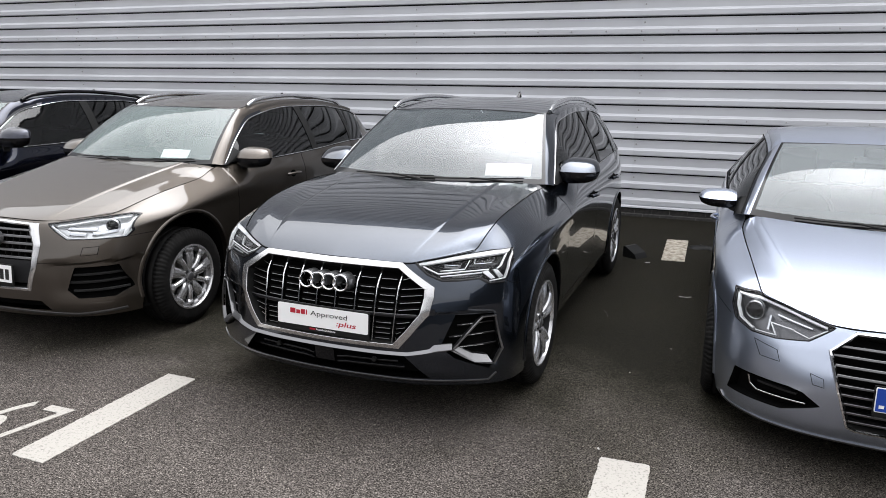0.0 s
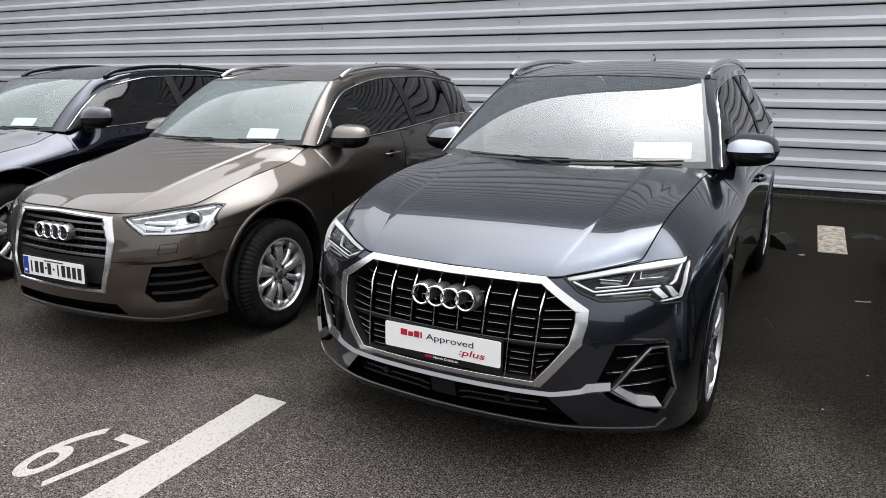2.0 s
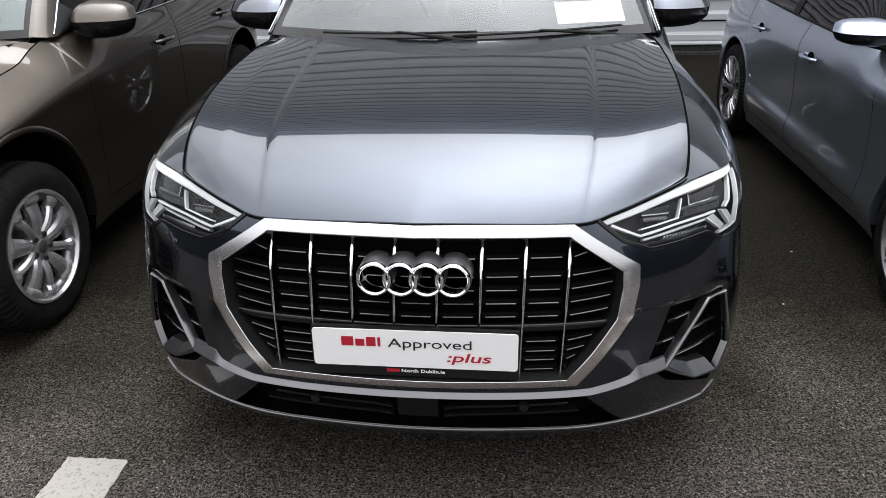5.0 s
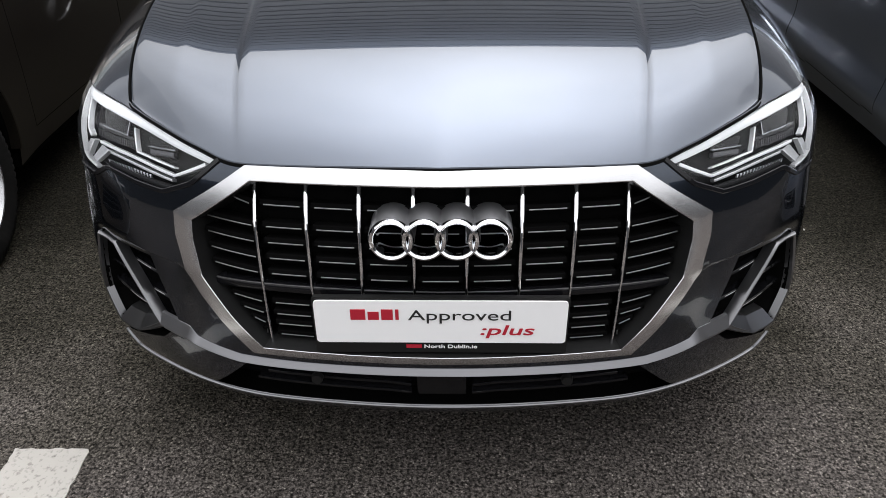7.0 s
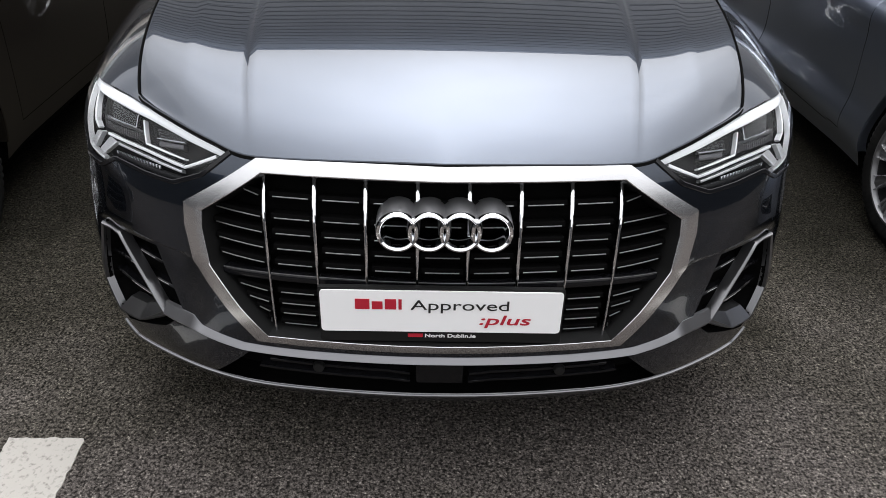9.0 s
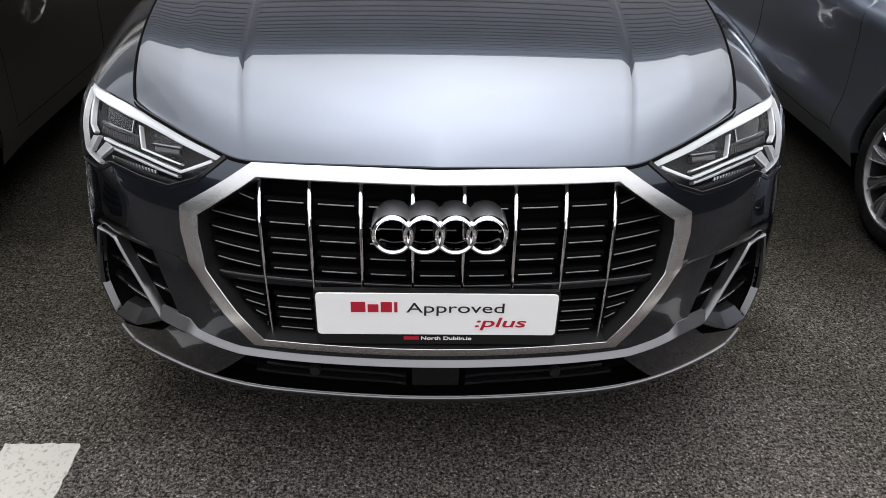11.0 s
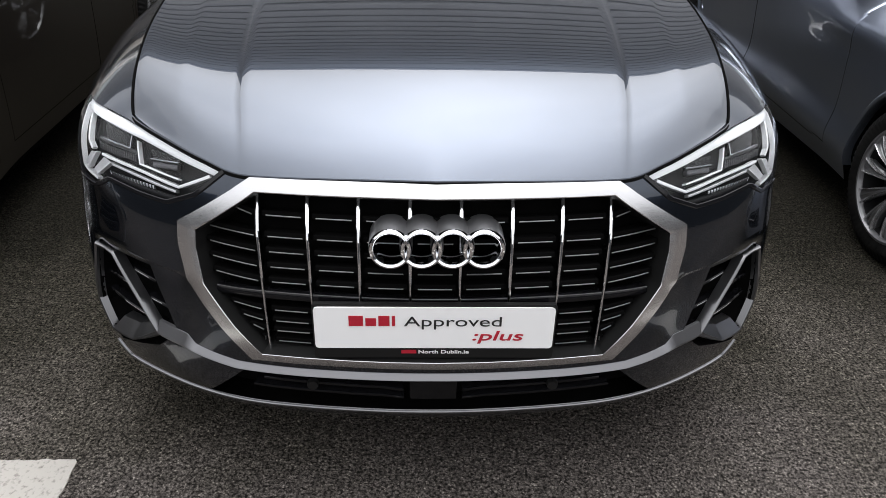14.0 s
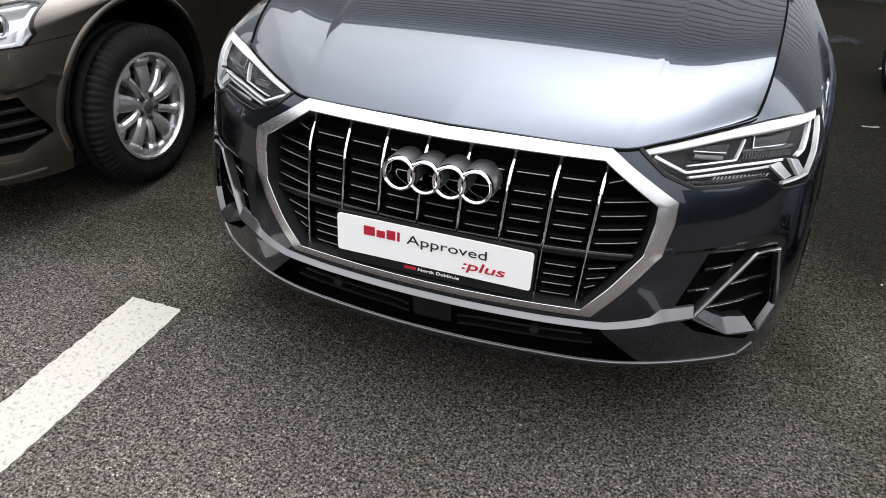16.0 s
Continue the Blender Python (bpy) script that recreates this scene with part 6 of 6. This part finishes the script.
def lamp_cover(head, body, outline, s):
    bm = bmesh.new()
    plaque(bm, body, [(s * x, z) for x, z in outline], 0.002, n=110)
    cover = part("lamp_cover", bm, LENS, head, "clear lamp cover", 60)
    cover.visible_shadow = False
    bm = bmesh.new()
    P = dense(outline, 10)
    strip(bm, body, [(s * x, z) for x, z in np.vstack([P, P[:2]])], 0.006, 0.0025, 0.01, 1)
    part("lamp_seal", bm, BLACK_GLOSS, head)


def projector(head, body, x, z, r, s):
    """A round lens in a bright bezel."""
    p = body.front(s * x, z, -0.025)
    bm = bmesh.new()
    revolve(bm, [(r * 1.25, -0.03), (r * 1.2, 0.004), (r * 1.05, 0.006), (r, -0.004)], 32)
    m = Matrix.Translation(p) @ Euler((0, 0, radians(-90 + s * 25))).to_matrix().to_4x4()
    bm.transform(m)
    part("lens_bezel", bm, LAMP_SILVER, head, "", 40)
    bm = bmesh.new()
    revolve(bm, [(r, -0.006), (r * 0.8, 0.006), (r * 0.45, 0.014), (0.0005, 0.017)], 32)
    bm.transform(m)
    part("projector_lens", bm, BLACK_GLOSS, head, "", 60)


def side_intake(car, body, outline, s, bars, depth=-0.05):
    c = np.mean(np.asarray(outline), 0)
    side = lambda P: [(s * x, z) for x, z in P]
    bm = bmesh.new()
    plaque(bm, body, side([(c[0] + (x - c[0]) * 1.05, c[1] + (z - c[1]) * 1.05) for x, z in outline]), depth)
    well(bm, body, side(outline), 60, -0.001, depth)
    hole = part("corner_intake", bm, DARK, car)
    for A, w, mat_ in bars:
        bm = bmesh.new()
        strip(bm, body, side(A), w, -0.012, 0.025, 8)
        part("intake_bar", bm, mat_, hole, "", 30)
    return hole


def groove(car, body, outline, w=0.003, closed=True, name="panel_gap"):
    P = dense(outline, 8, closed)
    if closed:
        P = np.vstack([P, P[:2]])
    bm = bmesh.new()
    strip(bm, body, [tuple(p) for p in P], w, 0.0006, 0.002, 1)
    part(name, bm, DARK, car)


BROWN_GRILLE = [(-0.39, 0.824), (-0.425, 0.70), (-0.412, 0.555), (-0.368, 0.408), (0.368, 0.408), (0.412, 0.555), (0.425, 0.70), (0.39, 0.824), (0.0, 0.842)]
BROWN_INNER = [(-0.328, 0.808), (-0.374, 0.695), (-0.376, 0.558), (-0.346, 0.428), (0.346, 0.428), (0.376, 0.558), (0.374, 0.695), (0.328, 0.808), (0.0, 0.823)]
BROWN_LAMP = [(0.447, 0.824), (0.677, 0.854), (0.772, 0.860), (0.806, 0.848), (0.826, 0.760), (0.814, 0.726), (0.576, 0.731), (0.505, 0.779)]
BROWN_INTAKE = [(0.612, 0.556), (0.782, 0.551), (0.818, 0.395), (0.779, 0.352), (0.631, 0.358), (0.57, 0.412)]
BROWN_LOWER = [(-0.42, 0.345), (0.42, 0.345), (0.47, 0.282), (-0.47, 0.282)]


def brown_car():
    openings = [BROWN_INNER, BROWN_LOWER, BROWN_LAMP, BROWN_INTAKE, mirrored(BROWN_LAMP), mirrored(BROWN_INTAKE)]
    car, body, ws = make_car("brown_car", "brown metallic SUV parked nose out", BROWN, BROWN_PAINT, SCREEN_B, pose(-2.515, 0.022, 0, 0, 0, 1.8), openings)
    opened_grille(car, body, BROWN_GRILLE, BROWN_INNER, (0.785, 0.742, 0.699, 0.656, 0.613), 0.017, SATIN_GREY, SATIN)
    for k in range(-6, 7):
        bm = bmesh.new()
        strip(bm, body, [(k * 0.05, 0.80), (k * 0.05, 0.60)], 0.004, -0.03, 0.02, 6)
        part("grille_upright", bm, BLACK, car)
    bm = bmesh.new()
    plaque(bm, body, [(-0.372, 0.60), (0.372, 0.60), (0.37, 0.53), (0.352, 0.455), (-0.352, 0.455), (-0.37, 0.53)], -0.015)
    part("plate_panel", bm, LAMP_DARK, car, "dark plate panel", 40)
    emblem(car, body, -0.004, 0.728, 0.045, 0.0655, 0.025, 6.0, 0.03)
    number_plate(car, body, 0.02, 0.519, body.front(0, 0.52).y - 0.016)
    bm = bmesh.new()
    plaque(bm, body, [(x * 1.02, 0.323 + (z - 0.323) * 1.1) for x, z in BROWN_LOWER], -0.04)
    part("lower_grille_backing", bm, DARK, car)
    bm = bmesh.new()
    half = [(0.80, 0.262), (0.62, 0.252), (0.44, 0.262), (0.0, 0.272)]
    strip(bm, body, [(-x, z) for x, z in half] + [(x, z) for x, z in half[-2::-1]], 0.016, 0.008, 0.012, 8)
    part("front_lip", bm, SATIN_GREY, car, "satin grey lower lip", 40)
    for s in (1, -1):
        head, side = plain_lamp(car, body, BROWN_LAMP, s,
                                [([(0.47, 0.816), (0.577, 0.742), (0.70, 0.736), (0.802, 0.735)], 0.010, -0.008), ([(0.807, 0.737), (0.811, 0.79), (0.800, 0.840)], 0.010, -0.008), ([(0.50, 0.818), (0.68, 0.843), (0.785, 0.849)], 0.008, -0.012)],
                                [([(0.58, 0.768), (0.66, 0.762)], 0.035, -0.02), ([(0.56, 0.81), (0.70, 0.795)], 0.030, -0.03), ([(0.69, 0.765), (0.79, 0.775)], 0.03, -0.025)])
        projector(head, body, 0.755, 0.808, 0.034, s)
        lamp_cover(head, body, BROWN_LAMP, s)
        side_intake(car, body, BROWN_INTAKE, s, [([(0.60, 0.505), (0.80, 0.50)], 0.016, BLACK), ([(0.58, 0.455), (0.81, 0.45)], 0.016, BLACK), ([(0.60, 0.405), (0.81, 0.40)], 0.016, BLACK)])
        groove(car, body, side([(0.663, 0.680), (0.731, 0.683), (0.728, 0.634), (0.655, 0.631)]))
        groove(car, body, side([(0.40, 0.585), (0.50, 0.59), (0.60, 0.592)]), 0.003, False)
        groove(car, body, side([(0.80, 0.722), (0.835, 0.728), (0.875, 0.73)]), 0.003, False)
    paper(car, ws, 0.80, 0.09, (0.21, 0.085))


SILVER_GRILLE = [(-0.293, 0.678), (-0.392, 0.588), (-0.352, 0.43), (-0.298, 0.262), (-0.26, 0.246), (0.26, 0.246), (0.298, 0.262), (0.352, 0.43), (0.392, 0.588), (0.293, 0.678)]
SILVER_INNER = [(-0.283, 0.662), (-0.374, 0.584), (-0.336, 0.432), (-0.284, 0.274), (-0.252, 0.262), (0.252, 0.262), (0.284, 0.274), (0.336, 0.432), (0.374, 0.584), (0.283, 0.662)]
SILVER_LAMP = [(0.368, 0.677), (0.544, 0.720), (0.674, 0.746), (0.778, 0.743), (0.786, 0.67), (0.769, 0.614), (0.698, 0.583), (0.60, 0.584), (0.467, 0.607)]
SILVER_INTAKE = [(0.752, 0.392), (0.53, 0.394), (0.474, 0.384), (0.398, 0.334), (0.551, 0.272), (0.776, 0.26)]


def silver_car():
    openings = [SILVER_INNER, SILVER_LAMP, SILVER_INTAKE, mirrored(SILVER_LAMP), mirrored(SILVER_INTAKE)]
    car, body, ws = make_car("silver_car", "silver blue saloon parked nose out", SILVER, SILVER_PAINT, SCREEN_A, pose(2.70, 0.34, 0, 0, 0, 0.5), openings)
    opened_grille(car, body, SILVER_GRILLE, SILVER_INNER, [0.285 + 0.041 * k for k in range(9)], 0.012, SATIN_GREY, CHROME)
    number_plate(car, body, 0.05, 0.43, body.front(0, 0.43).y - 0.016)
    emblem(car, body, 0.0, 0.585, 0.043, 0.0625, 0.025, 6.0, 0.03)
    bm = bmesh.new()
    half = [(0.80, 0.20), (0.785, 0.178), (0.62, 0.172), (0.40, 0.178), (0.0, 0.18)]
    strip(bm, body, [(-x, z) for x, z in half] + [(x, z) for x, z in half[-2::-1]], 0.012, 0.008, 0.03, 8)
    part("front_lip", bm, SATIN_GREY, car, "grey front lip", 40)
    for s in (1, -1):
        head, side = plain_lamp(car, body, SILVER_LAMP, s,
                                [([(0.40, 0.674), (0.544, 0.708), (0.674, 0.733), (0.766, 0.731)], 0.010, -0.008), ([(0.770, 0.728), (0.774, 0.67), (0.757, 0.622), (0.70, 0.597)], 0.010, -0.010), ([(0.40, 0.664), (0.47, 0.618), (0.53, 0.635)], 0.005, -0.010), ([(0.53, 0.638), (0.625, 0.645), (0.605, 0.598), (0.69, 0.594)], 0.005, -0.010)],
                                [([(0.46, 0.66), (0.60, 0.685)], 0.010, -0.02), ([(0.63, 0.675), (0.642, 0.612)], 0.010, -0.02)], LAMP_MID)
        projector(head, body, 0.70, 0.678, 0.038, s)
        lamp_cover(head, body, SILVER_LAMP, s)
        side_intake(car, body, SILVER_INTAKE, s, [([(0.70, 0.375), (0.69, 0.335), (0.66, 0.315), (0.46, 0.325)], 0.008, CHROME), ([(0.50, 0.36), (0.66, 0.362)], 0.010, BLACK)])
        groove(car, body, side([(0.683, 0.556), (0.588, 0.537), (0.574, 0.490), (0.654, 0.491)]))
        groove(car, body, side([(0.452, 0.475), (0.40, 0.462), (0.395, 0.425), (0.44, 0.43)]))
        groove(car, body, side([(0.79, 0.62), (0.82, 0.632), (0.85, 0.64)]), 0.003, False)


def blue_car():
    car, body, ws = make_car("blue_car", "dark blue SUV parked nose out", BLUE, BLUE_PAINT, SCREEN_B, pose(-5.1, -0.05, 0, 0, 0, 1.8))
    paper(car, ws, 0.80, 0.09, (0.21, 0.085))


# ---- things lying about ----
def litter():
    bm = bmesh.new()
    rows = [[(x, y, z) for y, z in ((-0.09, 0.0), (-0.06, 0.05), (0.05, 0.11), (0.08, 0.11), (0.08, 0.0))] for x in np.linspace(-0.09, 0.09, 4)]
    grid(bm, rows)
    for r in (rows[0], rows[-1]):
        add(bm, r, [range(5)])
    bmesh.ops.recalc_face_normals(bm, faces=bm.faces)
    bmesh.ops.bevel(bm, geom=[e for e in bm.edges if e.calc_face_angle(0) > 0.6], offset=0.006, segments=2, affect="EDGES")
    chock = tagged(part("wheel_chock", bm, BLACK), "black rubber wheel chock behind a rear tyre", "chock")
    chock.matrix_world = pose(1.03, 4.36, 0.0, 0, 0, 60)
    bm = bmesh.new()
    rng = random.Random(8)
    P = [(0.17 * math.cos(a) * rng.uniform(0.7, 1.15), 0.085 * math.sin(a) * rng.uniform(0.6, 1.2)) for a in np.linspace(0, 2 * math.pi, 22, endpoint=False)]
    rows = [[(x * k, y * k, h + rng.uniform(0, 0.012) * (k < 1)) for k, h in ((1.0, 0.001), (0.8, 0.018), (0.45, 0.03), (0.05, 0.026))] for x, y in P]
    grid(bm, rows, True)
    rag = tagged(part("crumpled_rag", bm, BLACK, smooth=70), "crumpled black rag lying on the asphalt", "rag")
    rag.matrix_world = pose(1.65, 5.04, 0, 0, 0, 4)
    for k, (x, y, a, l, w) in enumerate(((1.60, 3.05, 15, 0.10, 0.02), (1.18, 4.14, 30, 0.05, 0.03), (1.59, 1.76, 20, 0.016, 0.008), (1.39, 1.242, 80, 0.012, 0.007), (1.376, 0.234, 120, 0.02, 0.010), (1.85, 4.343, 60, 0.06, 0.03))):
        bm = bmesh.new()
        grid(bm, [[(u * l, v * w, 0.003 + 0.006 * abs(u) + 0.002 * ((i + j + k) % 2)) for j, v in enumerate((-0.5, 0, 0.5))] for i, u in enumerate((-0.5, -0.2, 0.1, 0.5))])
        ob = tagged(part("paper_scrap", bm, SCRAP), "small torn scrap of white paper on asphalt", "litter", "paper scraps")
        ob.matrix_world = pose(x, y, 0, 0, 0, a)
    for x, y, a, l in ((-1.83, -0.24, -40, 0.10), (1.04, 2.42, -70, 0.17)):
        bm = bmesh.new()
        tube(bm, [(0, 0, 0.003), (l * 0.4, 0.008, 0.007), (l, -0.004, 0.004)], [0.0022, 0.002, 0.0012], 5)
        ob = tagged(part("twig", bm, BRICK), "thin dark twig on the asphalt", "twig", "twigs")
        ob.matrix_world = pose(x, y, 0, 0, 0, a)


ground()
road_paint()
wall()
far_walls()
grey_car()
brown_car()
silver_car()
blue_car()
litter()
